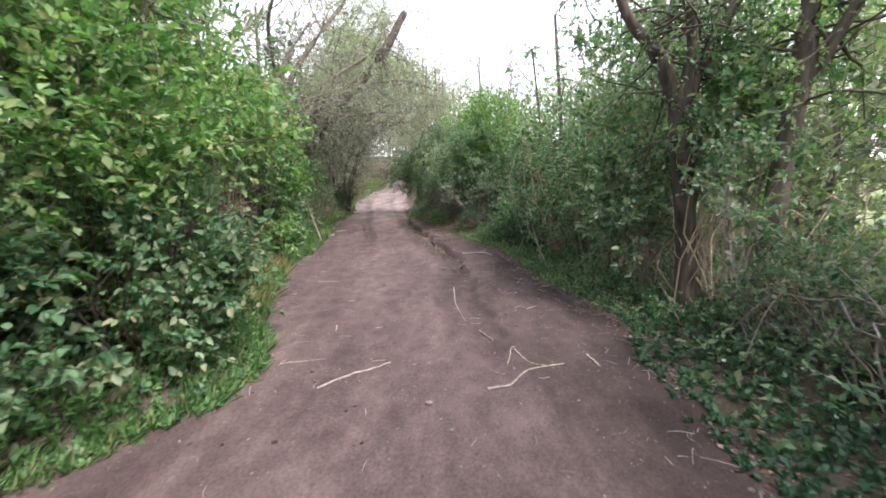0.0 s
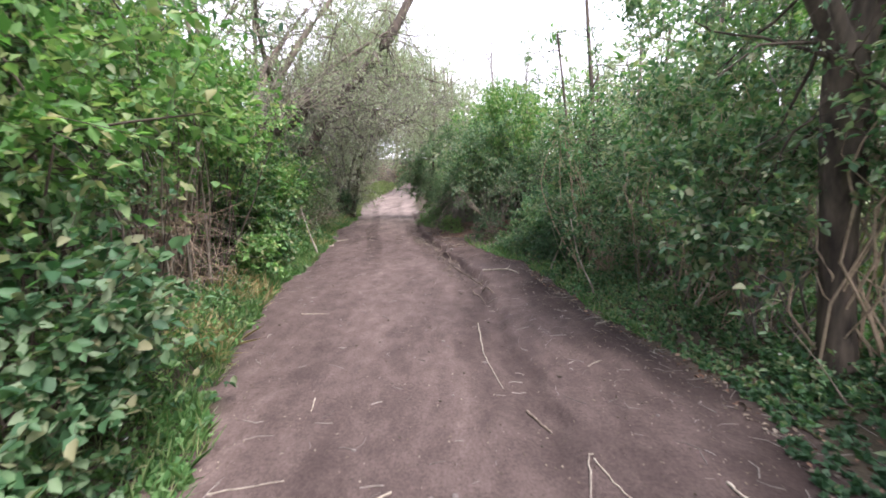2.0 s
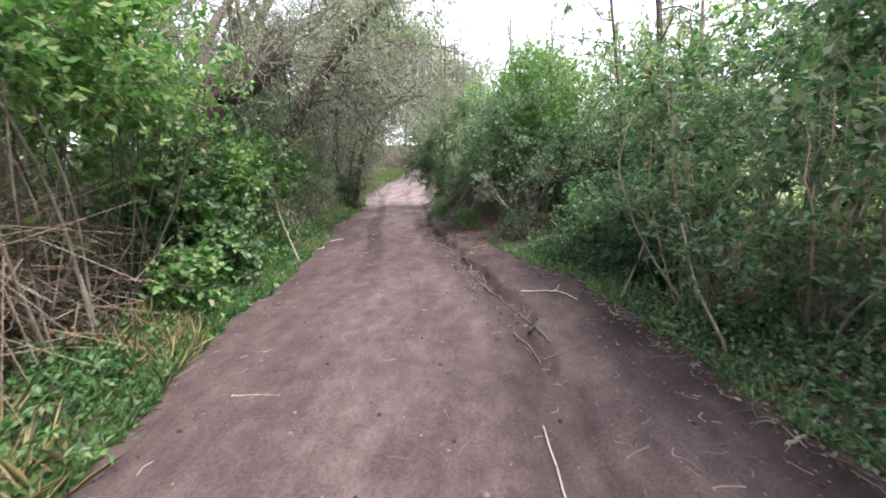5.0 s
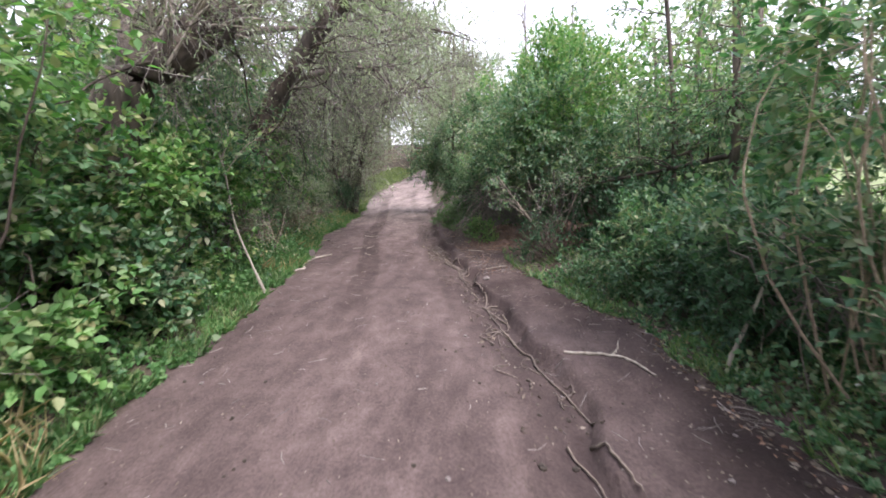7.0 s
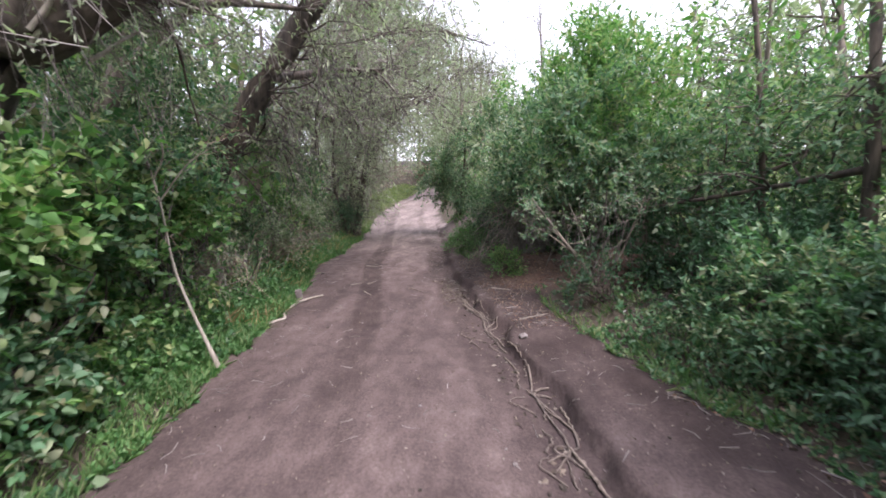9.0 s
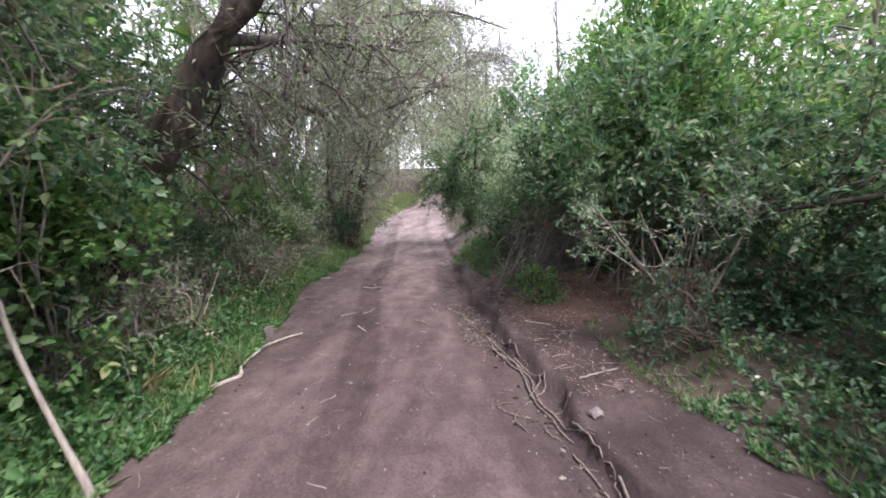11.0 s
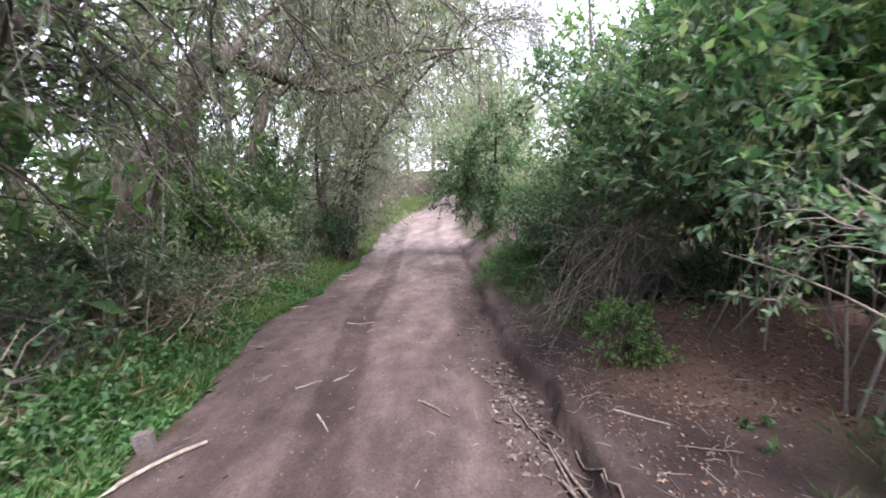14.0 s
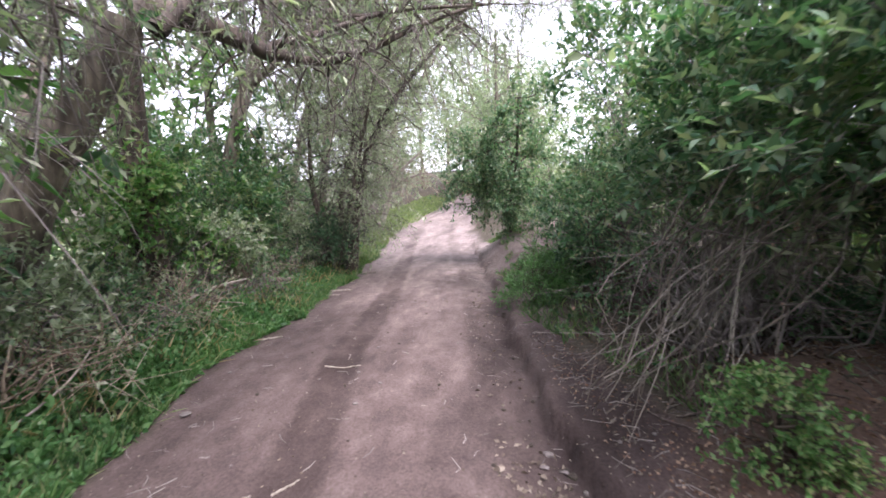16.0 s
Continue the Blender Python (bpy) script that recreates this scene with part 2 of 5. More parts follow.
def covers(x, y):
    el, er, g = line(EDGE_LEFT, y), line(EDGE_RIGHT, y), gully_line(y)
    wob = 0.2 * waves(x, y, 3.1, 3) + 0.13 * waves(x, y, 9.0, 4) + 0.05 * waves(x, y, 31.0, 14)
    cov = np.maximum(smooth(0.12, -0.18, x - el + wob), smooth(-0.15, 0.2, x - er + wob))
    lit = alcove(x, y) * smooth(-0.1, 0.5, x - g - 0.15)
    dep = line(DEPTH, y) / 0.1
    wl = smooth(0.2, 0.12, np.abs(x - line(WHEEL_LEFT, y)) - 0.04 + 0.02 * waves(x, y, 16, 6)) * smooth(8.5, 12.5, y) * 0.85
    wr = smooth(0.24, 0.12, np.abs(x - line(WHEEL_RIGHT, y)) + 0.03 * waves(x, y, 12, 7)) * smooth(9, 12, y) * 0.55
    # gully step: wet soil with the step's shadow painted in
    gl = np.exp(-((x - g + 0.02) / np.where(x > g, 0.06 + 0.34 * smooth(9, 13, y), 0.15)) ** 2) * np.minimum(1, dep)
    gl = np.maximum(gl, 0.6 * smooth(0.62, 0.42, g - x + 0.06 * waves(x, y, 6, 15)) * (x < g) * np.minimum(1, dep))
    # right margin: the hedge's shade painted over wet soil
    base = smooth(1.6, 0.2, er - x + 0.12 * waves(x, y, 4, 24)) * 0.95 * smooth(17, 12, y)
    # ledge right of the gully, set darker
    ledge_dark = 0.85 * smooth(-0.05, 0.2, x - g) * smooth(9.5, 11.5, y) * smooth(19.5, 17.5, y)
    damp_shade = np.clip(np.maximum.reduce([wl, wr, gl, base, ledge_dark]) * (0.8 + 0.35 * waves(x, y, 5, 8)), 0, 1)
    far = np.clip(smooth(4.6, 6.2, x) + smooth(-9, -12, x) * smooth(40, 30, y), 0, 1)
    cov = cov * (1 - smooth(0.12, 0.35, mound(x, y)))
    # grows with distance, for pale sand and painted sunlight alike
    sunlit_sand = smooth(15, 27, y + 1.5 * waves(x, y, 0.8, 18))
    return cov * (1 - lit), lit, damp_shade * (1 - cov), far, sunlit_sand


def height(x, y):
    x, y = np.asarray(x, float), np.asarray(y, float)
    el, er, g = line(EDGE_LEFT, y), line(EDGE_RIGHT, y), gully_line(y)
    d = line(DEPTH, y)
    side = smooth(6, 12, y) * smooth(34, 24, y)
    s = np.clip((x - el) / np.maximum(g - el, 0.5), -0.2, 1)
    z = 0.045 * side * (1 - 2.4 * s)
    z = z - d * np.exp(-np.clip(g - x, 0, 9) / 0.42) * (x <= g + 0.001)
    ledge = 0.02 + 0.05 * smooth(0, 0.8, x - g)
    z = np.where(x > g, (z - d) + (d * (0.9 + 0.25 * waves(x, y, 2.5, 9)) + 0.05 * side + ledge * (d > 0.01)) * smooth(0.0, 0.075, x - g + 0.03 * waves(x, y, 14, 2) + 0.015 * waves(x, y, 37, 16)), z)
    z = z + 0.16 * smooth(-0.05, 0.7, el - x) + 0.35 * smooth(0.5, 3.5, el - x)
    z = z + (0.14 * smooth(-0.05, 0.8, x - er) + 0.12 * smooth(0.8, 2.5, x - er)) * (1 - 0.7 * alcove(x, y))
    z = z + 0.95 * mound(x, y) * smooth(-0.1, 0.6, x - g)
    z = z - 0.025 * np.exp(-((x - line(WHEEL_LEFT, y)) / 0.16) ** 2) * smooth(5, 9, y)
    z = z + 0.34 * alcove(x, y) * smooth(14.4, 16.0, y + 0.25 * (x - 0.6)) + 0.0018 * np.clip(y / K - 27, 0, 60) ** 2 - 0.55 * smooth(5, 9, x) * smooth(40, 20, y)
    rough = smooth(0, 0.6, np.maximum(el - x, x - er))
    torn = np.exp(-((x - g + 0.12) / 0.3) ** 2) * np.minimum(1, d / 0.1)
    z = z + torn * (0.016 * waves(x, y, 17, 21) + 0.012 * waves(x, y, 33, 22))
    return z + 0.012 * waves(x, y, 2.2, 11) + (0.004 + 0.03 * rough) * waves(x, y, 7.5, 12) + (0.004 + 0.012 * rough) * waves(x, y, 21, 13)


def mesh_object(name, verts, faces, material, parent=None, label="", smooth_shade=False):
    me = bpy.data.meshes.new(name)
    if not isinstance(faces, list):
        faces = [faces]
    verts = np.asarray(verts, np.float32).reshape(-1, 3)
    me.vertices.add(len(verts))
    me.vertices.foreach_set("co", verts.ravel())
    loops = np.concatenate([f.ravel() for f in faces]).astype(np.int32)
    sizes = np.concatenate([np.full(len(f), f.shape[1], np.int32) for f in faces])
    starts = np.concatenate([[0], np.cumsum(sizes)[:-1]]).astype(np.int32)
    me.loops.add(len(loops))
    me.polygons.add(len(sizes))
    me.loops.foreach_set("vertex_index", loops)
    me.polygons.foreach_set("loop_start", starts)
    me.update(calc_edges=True)
    me.validate()
    if smooth_shade:
        me.polygons.foreach_set("use_smooth", np.ones(len(sizes), bool))
    me.materials.append(material)
    ob = new(name, me)
    if parent is not None:
        ob.parent = parent
    if label:
        ob["label"] = label
    return ob


def spread(fine_a, fine_b, step, far_a, far_b):
    mid = np.arange(fine_a, fine_b + 1e-6, step)
    out_b, s = [mid[-1]], step
    while out_b[-1] < far_b:
        s *= 1.22
        out_b.append(out_b[-1] + s)
    out_a, s = [mid[0]], step
    while out_a[-1] > far_a:
        s *= 1.22
        out_a.append(out_a[-1] - s)
    return np.concatenate([out_a[:0:-1], mid, out_b[1:]])


gx, gy = spread(-5.4, 2.8, 0.04, -600, 600), spread(-0.5, 26, 0.085, -400, 900)
X, Y = np.meshgrid(gx, gy)
Z = height(X, Y)
nx, ny = len(gx), len(gy)
idx = np.arange(nx * ny).reshape(ny, nx)
quads = np.stack([idx[:-1, :-1], idx[:-1, 1:], idx[1:, 1:], idx[1:, :-1]], -1).reshape(-1, 4)
ground = tagged(mesh_object("ground", np.stack([X, Y, Z], -1), quads, EARTH, smooth_shade=True),
                "packed brown dirt track with ruts between overgrown banks", "ground", kind="structure")
for key, values in zip(("cover", "litter", "damp_shade", "field", "sunlit_sand"), covers(X.ravel(), Y.ravel())):
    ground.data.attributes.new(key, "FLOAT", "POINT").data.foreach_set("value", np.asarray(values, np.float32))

# ---- ways to grow plants ----
RNG = np.random.RandomState(7)


def unit(v):
    return v / np.maximum(np.linalg.norm(v, axis=-1, keepdims=True), 1e-9)


def tubes(P, R, k=3):
    """Tapered tubes along polylines P (n, m, 3) of radii R (n, m)."""
    n, m = P.shape[:2]
    T = unit(np.gradient(P, axis=1))
    ref = np.where(np.abs(T[..., 2:3]) > 0.8, np.array([0.9, 0.3, 0.1]), np.array([0.05, 0.1, 1.0]))
    A = unit(np.cross(T, ref))
    B = np.cross(T, A)
    a = np.arange(k) * 2 * np.pi / k
    V = P[:, :, None] + R[..., None, None] * (np.cos(a)[:, None] * A[:, :, None] + np.sin(a)[:, None] * B[:, :, None])
    i = np.arange(n * m * k).reshape(n, m, k)
    j = np.roll(i, -1, axis=2)
    F = np.stack([i[:, :-1], j[:, :-1], j[:, 1:], i[:, 1:]], -1).reshape(-1, 4)
    return V.reshape(-1, 3), F


def bundle(pieces):
    """Joins (verts, faces) pairs of four-cornered faces."""
    vs, fs, at = [], [], 0
    for v, f in pieces:
        vs.append(v)
        fs.append(f + at)
        at += len(v)
    return np.concatenate(vs), np.concatenate(fs)


def bend(start, way, length, m, wobble, droop, rng):
    """Curved polylines from start (n, 3) along way, sagging by droop."""
    n = len(start)
    length = np.broadcast_to(np.asarray(length, float), (n,))
    P = np.empty((n, m, 3))
    P[:, 0] = start
    d = unit(way)
    for i in range(1, m):
        d = unit(d + wobble * rng.normal(size=(n, 3)) + np.array([0, 0, -droop]))
        P[:, i] = P[:, i - 1] + d * (length / (m - 1))[:, None]
    return P


def leaves(base, way, length, width, rng, lobes=False):
    """Folded leaves from base along way."""
    n = len(base)
    way = unit(way)
    up = unit(rng.normal(size=(n, 3)) * 0.55 + np.array([0, 0, 1.0]))
    side = unit(np.cross(way, up))
    nor = np.cross(side, way)
    L = (length * rng.uniform(0.6, 1.25, n))[:, None]
    W = L * (width / length) * rng.uniform(0.8, 1.2, n)[:, None]
    fold = rng.uniform(0.05, 0.35, n)[:, None] * W
    curl = rng.uniform(-0.1, 0.25, n)[:, None] * L
    tip = base + way * L - nor * curl
    if lobes:
        V = np.stack([base, base + way * L * 0.3 + side * W * 0.5 + nor * fold, base + way * L * 0.68 + side * W * 0.38 + nor * (fold - curl * 0.4), tip,
                      base + way * L * 0.68 - side * W * 0.38 + nor * (fold - curl * 0.4), base + way * L * 0.3 - side * W * 0.5 + nor * fold], 1)
        i = np.arange(n)[:, None] * 6
        F = np.concatenate([i + np.array([0, 1, 2, 3]), i + np.array([0, 3, 4, 5])], 0)
        return V.reshape(-1, 3), F
    V = np.stack([base, base + way * L * 0.45 + side * W * 0.5 + nor * fold, tip, base + way * L * 0.45 - side * W * 0.5 + nor * fold], 1)
    i = np.arange(n)[:, None] * 4
    return V.reshape(-1, 3), np.concatenate([i + np.array([0, 1, 2]), i + np.array([0, 2, 3])], 0)


def leaves_on(P, count, length, width, rng, lobes=False, hang=0.0):
    """Leaves set alternately along the polylines P, from about a fifth of their length on."""
    n, m = P.shape[:2]
    u = rng.uniform(0.12, 1.0, (n, count)) * (m - 1) * 0.999
    i = u.astype(int)
    f = (u - i)[..., None]
    rows = np.arange(n)[:, None]
    base = P[rows, i] * (1 - f) + P[rows, i + 1] * f
    along = unit(P[rows, i + 1] - P[rows, i])
    way = along * 0.6 + rng.normal(size=base.shape) * 0.65 + np.array([0, 0, 0.05 - hang])
    return leaves(base.reshape(-1, 3), way.reshape(-1, 3), length, width, rng, lobes)


def lumps(p, f, seed):
    r = np.random.RandomState(seed)
    out = 0
    for _ in range(5):
        out = out + np.sin(p @ (unit(r.normal(size=3)) * f * (0.6 + r.rand())) + r.rand() * 6.28)
    return out / 2.5


def empty(name, at, label, category, group=""):
    e = tagged(new(name), label, category, group)
    e.location = at
    return e


SERIAL = [100]


def bush(name, at, radii, label, leaf, twigs=260, per=12, leaf_size=(0.05, 0.03), twig=0.35, stems=26, droop=0.06,
         lift=0.45, gap=-0.35, lobes=False, stem_mat=None, category="bush", group="", under=0.0, reach=1.0, shell=0.4, twig_r=1.0, tangle=0.0):
    """A shrub: stems fanning up from its foot, leafy twigs through an uneven crown. lift: the crown's middle, as a share of its height."""
    SERIAL[0] += 1
    rng = np.random.RandomState(SERIAL[0])
    x, y = at[0] * K, at[1] * K
    foot = np.array([x, y, float(height(x, y)) - 0.03])
    rx, ry, rz = radii
    thing = empty(name, foot, label, category, group)
    mid = np.array([0, 0, rz * (0.35 + lift) + under])
    clumps = max(6, twigs // 11)
    which = rng.randint(0, clumps, int(twigs * 1.7))
    d = unit(unit(rng.normal(size=(clumps, 3)))[which] + 0.17 * rng.normal(size=(len(which), 3)))
    deep = (rng.rand(clumps) ** 0.6)[which] + 0.1 * rng.normal(size=len(which))
    rad = (shell + (1 - shell) * np.clip(deep, 0, 1.15))[:, None] * (1 + 0.28 * lumps(d * 2.2, 1.6, SERIAL[0]))[:, None]
    p = mid + d * rad * np.array([rx, ry, rz])
    p = p[p[:, 2] > 0.06 + under]
    open_spots = lumps(p, 4.5, SERIAL[0] + 1) < gap
    p = p[~open_spots | (rx < 0.4)][:twigs]
    d = unit((p - mid) / np.array([rx, ry, rz]))
    way = d * (0.7 - tangle) + rng.normal(size=d.shape) * (0.5 + tangle) + np.array([0, 0, 0.25])
    T = bend(p, way, twig * rng.uniform(0.5, 1.3, len(p)) * reach, 3 if lobes else 2, 0.26, droop, rng)
    leaf_v, leaf_f = leaves_on(T, per, leaf_size[0], leaf_size[1], rng, lobes)
    ends = p[rng.randint(0, len(p), stems)]
    s0 = np.stack([rng.normal(0, 0.16 * rx, stems), rng.normal(0, 0.16 * ry, stems), np.zeros(stems)], 1)
    u = np.linspace(0, 1, 7)[None, :, None]
    arc = np.array([0, 0, 0.22 * rz])
    S = s0[:, None] * (1 - u) + ends[:, None] * u + np.sin(u * np.pi) * arc + rng.normal(0, 0.05, (stems, 7, 3)) * np.sin(u * np.pi) + rng.normal(0, 0.2 * rx, (stems, 1, 3)) * np.sin(u * np.pi)
    SR = rng.uniform(0.006, 0.016, (stems, 1)) * np.linspace(1, 0.35, 7)[None]
    TR = np.full(T.shape[:2], 0.0022) * np.linspace(1.2, 0.5, T.shape[1])[None]
    stem_mat = stem_mat or TWIG_DARK
    for path, radius in zip(S, SR):
        mesh_object("stem", *tubes(path[None], radius[None], 4), stem_mat, thing)
    many(mesh_object)("twigwork", *tubes(T[:, ::2] if lobes else T, (TR[:, ::2] if lobes else TR) * twig_r, 3), stem_mat, thing)
    many(mesh_object)("foliage", leaf_v, leaf_f, leaf, thing)
    return thing


def smooth_path(points, m):
    """A Catmull-Rom curve through a few points."""
    p = np.array([tuple(q) for q in points], float)
    p = np.concatenate([[2 * p[0] - p[1]], p, [2 * p[-1] - p[-2]]])
    u = np.linspace(0, len(p) - 3 - 1e-6, m)
    i = u.astype(int) + 1
    t = (u - i + 1)[:, None]
    a, b, c, e = p[i - 1], p[i], p[i + 1], p[i + 2]
    return 0.5 * (2 * b + (c - a) * t + (2 * a - 5 * b + 4 * c - e) * t * t + (3 * b - a - 3 * c + e) * t ** 3)


def many(make):
    """Marks what nobody could count as stuff."""
    return lambda *a, **k: tagged(make(*a, **k), kind="stuff")


def tree(name, limbs, label, bark, twig_mat, leaf, branches=40, branch_len=1.0, twigs=500, twig_len=0.5, per=8,
         leaf_size=(0.06, 0.014), droop=0.05, first=0.3, way=(0, 0, 0.3), group="", sides=9, category="tree", rough=0.1, twig_r=0.003, shoot=None):
    """A tree from its main limbs ((points...), foot radius, tip radius), the first being the trunk; boughs, twigs and leaves grow from them."""
    SERIAL[0] += 1
    rng = np.random.RandomState(SERIAL[0])
    base = np.array(tuple(limbs[0][0][0]), float)
    base[2] = float(height(base[0], base[1])) - 0.05
    thing = empty(name, base, label, category, group)
    starts, sizes = [], []
    for k, (points, r0, r1) in enumerate(limbs):
        path = smooth_path(points, 18)
        if k == 0:
            path[0, 2] = min(path[0, 2], base[2])
        taper = r0 + (r1 - r0) * np.linspace(0, 1, 18) ** 0.8
        if k == 0:
            taper[:3] *= (1.45, 1.2, 1.07)
        path = path - base
        V, F = tubes(path[None], taper[None], sides)
        V = V + (rough * np.repeat(taper, sides) * lumps(V, 9.0, SERIAL[0]))[:, None] * unit(V - np.repeat(path, sides, 0))
        mesh_object("trunk" if k == 0 else "limb", V, F, shoot if shoot and r0 < 0.03 else bark, thing, smooth_shade=True)
        n0 = int(18 * first) if k == 0 else 3
        for i in range(n0, 18):
            starts.append(path[i])
            sizes.append(taper[i])
    starts, sizes = np.array(starts), np.array(sizes)
    pick = rng.randint(0, len(starts), branches)
    bw = rng.normal(size=(branches, 3)) * np.array([1, 1, 0.7]) + np.array(way)
    Bp = bend(starts[pick], bw, branch_len * rng.uniform(0.4, 1.3, branches), 8, 0.25, droop, rng)
    br = np.minimum(sizes[pick] * 0.5, 0.018)[:, None] * np.linspace(1, 0.25, 8)[None]
    for path, radius in zip(Bp, br):
        mesh_object("bough", *tubes(path[None], radius[None], 5), bark, thing, smooth_shade=True)
    a, b = rng.randint(0, branches, twigs), rng.uniform(1.5, 6.99, twigs)
    i = b.astype(int)
    f = (b - i)[:, None]
    tp = Bp[a, i] * (1 - f) + Bp[a, i + 1] * f
    tw = unit(Bp[a, i + 1] - Bp[a, i]) + rng.normal(size=(twigs, 3)) * 0.6
    Tp = bend(tp, tw, twig_len * rng.uniform(0.4, 1.4, twigs), 3, 0.3, droop * 2.2, rng)
    many(mesh_object)("twigwork", *tubes(Tp, np.full((twigs, 3), twig_r) * np.linspace(1.3, 0.4, 3)[None], 3), twig_mat, thing)
    if per:
        many(mesh_object)("crown", *leaves_on(Tp, per, leaf_size[0], leaf_size[1], rng, hang=0.15), leaf, thing)
    return thing

# ---- trees beside the track, left bank ----
def pollard_shoots(head, count):
    """Slender bare shoots fanning up and outwards from a cut willow head."""
    rng = np.random.RandomState(83)
    out = []
    for _ in range(count):
        turn, long = rng.uniform(-1.3, 1.9), rng.uniform(0.7, 1.6)
        rise = rng.uniform(0.25, 0.85)
        way = Vector((math.cos(turn) * (1 - 0.5 * rise), math.sin(turn) * (1 - 0.5 * rise), rise))
        start = head + Vector(rng.normal(0, 0.13, 3))
        out.append(((start, start + 0.45 * long * way + Vector((0, 0, 0.1)), start + long * way - Vector((0, 0, 0.12 * long))), rng.uniform(0.012, 0.024), 0.005))
    return out


tree("willow_tree", [((plan(-5.0, 10.1, -0.3), plan(-4.7, 10.2, 1.0), plan(-4.2, 10.4, 2.6), plan(-3.6, 10.6, 3.1), plan(-3.2, 10.9, 3.6)), 0.31, 0.2),
                     ((plan(-4.15, 10.4, 2.7), plan(-4.5, 11.2, 4.0), plan(-4.3, 12.5, 5.4)), 0.13, 0.03),
                     ((plan(-3.5, 10.7, 3.2), plan(-3.3, 12.0, 3.7), plan(-2.9, 13.5, 4.2)), 0.08, 0.02)] + pollard_shoots(plan(-3.75, 10.5, 3.0), 30),
     "old pollard willow, dark furrowed bark, fan of bare shoots", BARK_DARK, TWIG_GREY, LEAF_WILLOW, 90, 1.3, 1000, 0.6, 6, droop=0.07, way=(0.3, 0.6, 0.3), shoot=BARK_PALE)
tree("willow_tree", [((plan(-5.9, 14.0, -0.2), plan(-5.1, 14.1, 1.8), plan(-3.5, 14.1, 4.1), plan(-2.1, 14.1, 5.6), plan(-1.3, 14.6, 7.2)), 0.24, 0.11),
                     ((plan(-5.0, 14.1, 2.0), plan(-4.9, 15.6, 3.6), plan(-4.4, 17.0, 4.8)), 0.1, 0.03),
                     ((plan(-3.9, 14.1, 3.5), plan(-3.4, 16.2, 4.2), plan(-2.4, 18.0, 4.6)), 0.07, 0.02)],
     "leaning willow with dark brown bark and hanging twigs", BARK_DARK, TWIG_GREY, LEAF_WILLOW, 150, 1.7, 2600, 0.75, 4, (0.085, 0.024), droop=0.09, twig_r=0.004, way=(0.2, 0.2, 0.1))
tree("broken_willow", [((plan(-7.2, 17.4, -0.2), plan(-6.7, 17.3, 1.0), plan(-6.15, 17.3, 2.0), plan(-5.7, 17.5, 2.8), plan(-5.35, 17.7, 3.6)), 0.30, 0.14),
                       ((plan(-6.5, 17.3, 1.4), plan(-7.0, 18.0, 3.0), plan(-6.8, 18.6, 5.0)), 0.16, 0.05)],
     "thick split willow trunk with pale torn wood", BARK_GREY, TWIG_GREY, LEAF_WILLOW, 40, 0.9, 600, 0.5, 10, first=0.5, way=(0, 0, 0.3))
tree("arching_willow", [((plan(-7.0, 19.4, -0.2), plan(-6.8, 19.1, 2.4), plan(-6.3, 18.8, 4.2), plan(-5.5, 19.2, 4.15), plan(-4.75, 19.5, 3.8)), 0.2, 0.11),
                        ((plan(-4.85, 19.5, 3.85), plan(-4.2, 19.9, 3.78), plan(-3.5, 20.1, 3.95), plan(-2.7, 20.3, 4.3), plan(-1.9, 20.6, 4.6)), 0.08, 0.022),
                        ((plan(-4.9, 19.5, 3.9), plan(-4.1, 19.8, 4.15), plan(-3.1, 20.1, 4.45), plan(-1.7, 20.5, 4.55)), 0.065, 0.018),
                        ((plan(-5.6, 18.4, 3.8), plan(-5.2, 19.6, 5.2), plan(-4.4, 21.0, 6.3)), 0.1, 0.03),
                        ((plan(-5.2, 19.6, 5.2), plan(-3.6, 20.2, 6.2), plan(-1.8, 20.8, 6.5), plan(-0.2, 21.4, 6.2)), 0.07, 0.015),
                        ((plan(-2.6, 21.0, 4.4), plan(-1.4, 21.3, 5.3), plan(-0.3, 21.8, 5.5)), 0.03, 0.01)],
     "willow with a forked bough arching over the track", BARK_DARK, TWIG_GREY, LEAF_WILLOW, 190, 1.5, 2600, 0.7, 3, (0.075, 0.019), droop=0.08, first=0.5, way=(0.2, 0.2, 0.25))
tree("willow_thicket", [((plan(-5.6, 23.8, -0.2), plan(-5.2, 23.7, 1.7), plan(-4.8, 23.7, 3.1), plan(-3.7, 23.6, 4.5), plan(-2.4, 23.5, 5.6)), 0.13, 0.03),
                        ((plan(-5.8, 23.7, 0.3), plan(-5.6, 23.9, 2.4), plan(-4.9, 24.3, 4.6)), 0.09, 0.03),
                        ((plan(-5.9, 23.5, 0.2), plan(-6.2, 23.3, 2.2), plan(-6.0, 23.2, 4.4)), 0.09, 0.03),
                        ((plan(-5.6, 23.6, 0.8), plan(-4.9, 23.2, 2.8), plan(-4.2, 22.6, 4.4)), 0.06, 0.02),
                        ((plan(-4.9, 24.3, 4.6), plan(-3.4, 24.6, 6.0), plan(-1.6, 24.8, 6.8), plan(-0.2, 25.0, 6.6)), 0.05, 0.012)],
     "many-stemmed willow thicket with arching dark stems", BARK_DARK, TWIG_GREY, LEAF_WILLOW, 175, 1.6, 3300, 0.65, 8, (0.075, 0.02), droop=0.06, first=0.15, way=(0.1, 0, 0.5))
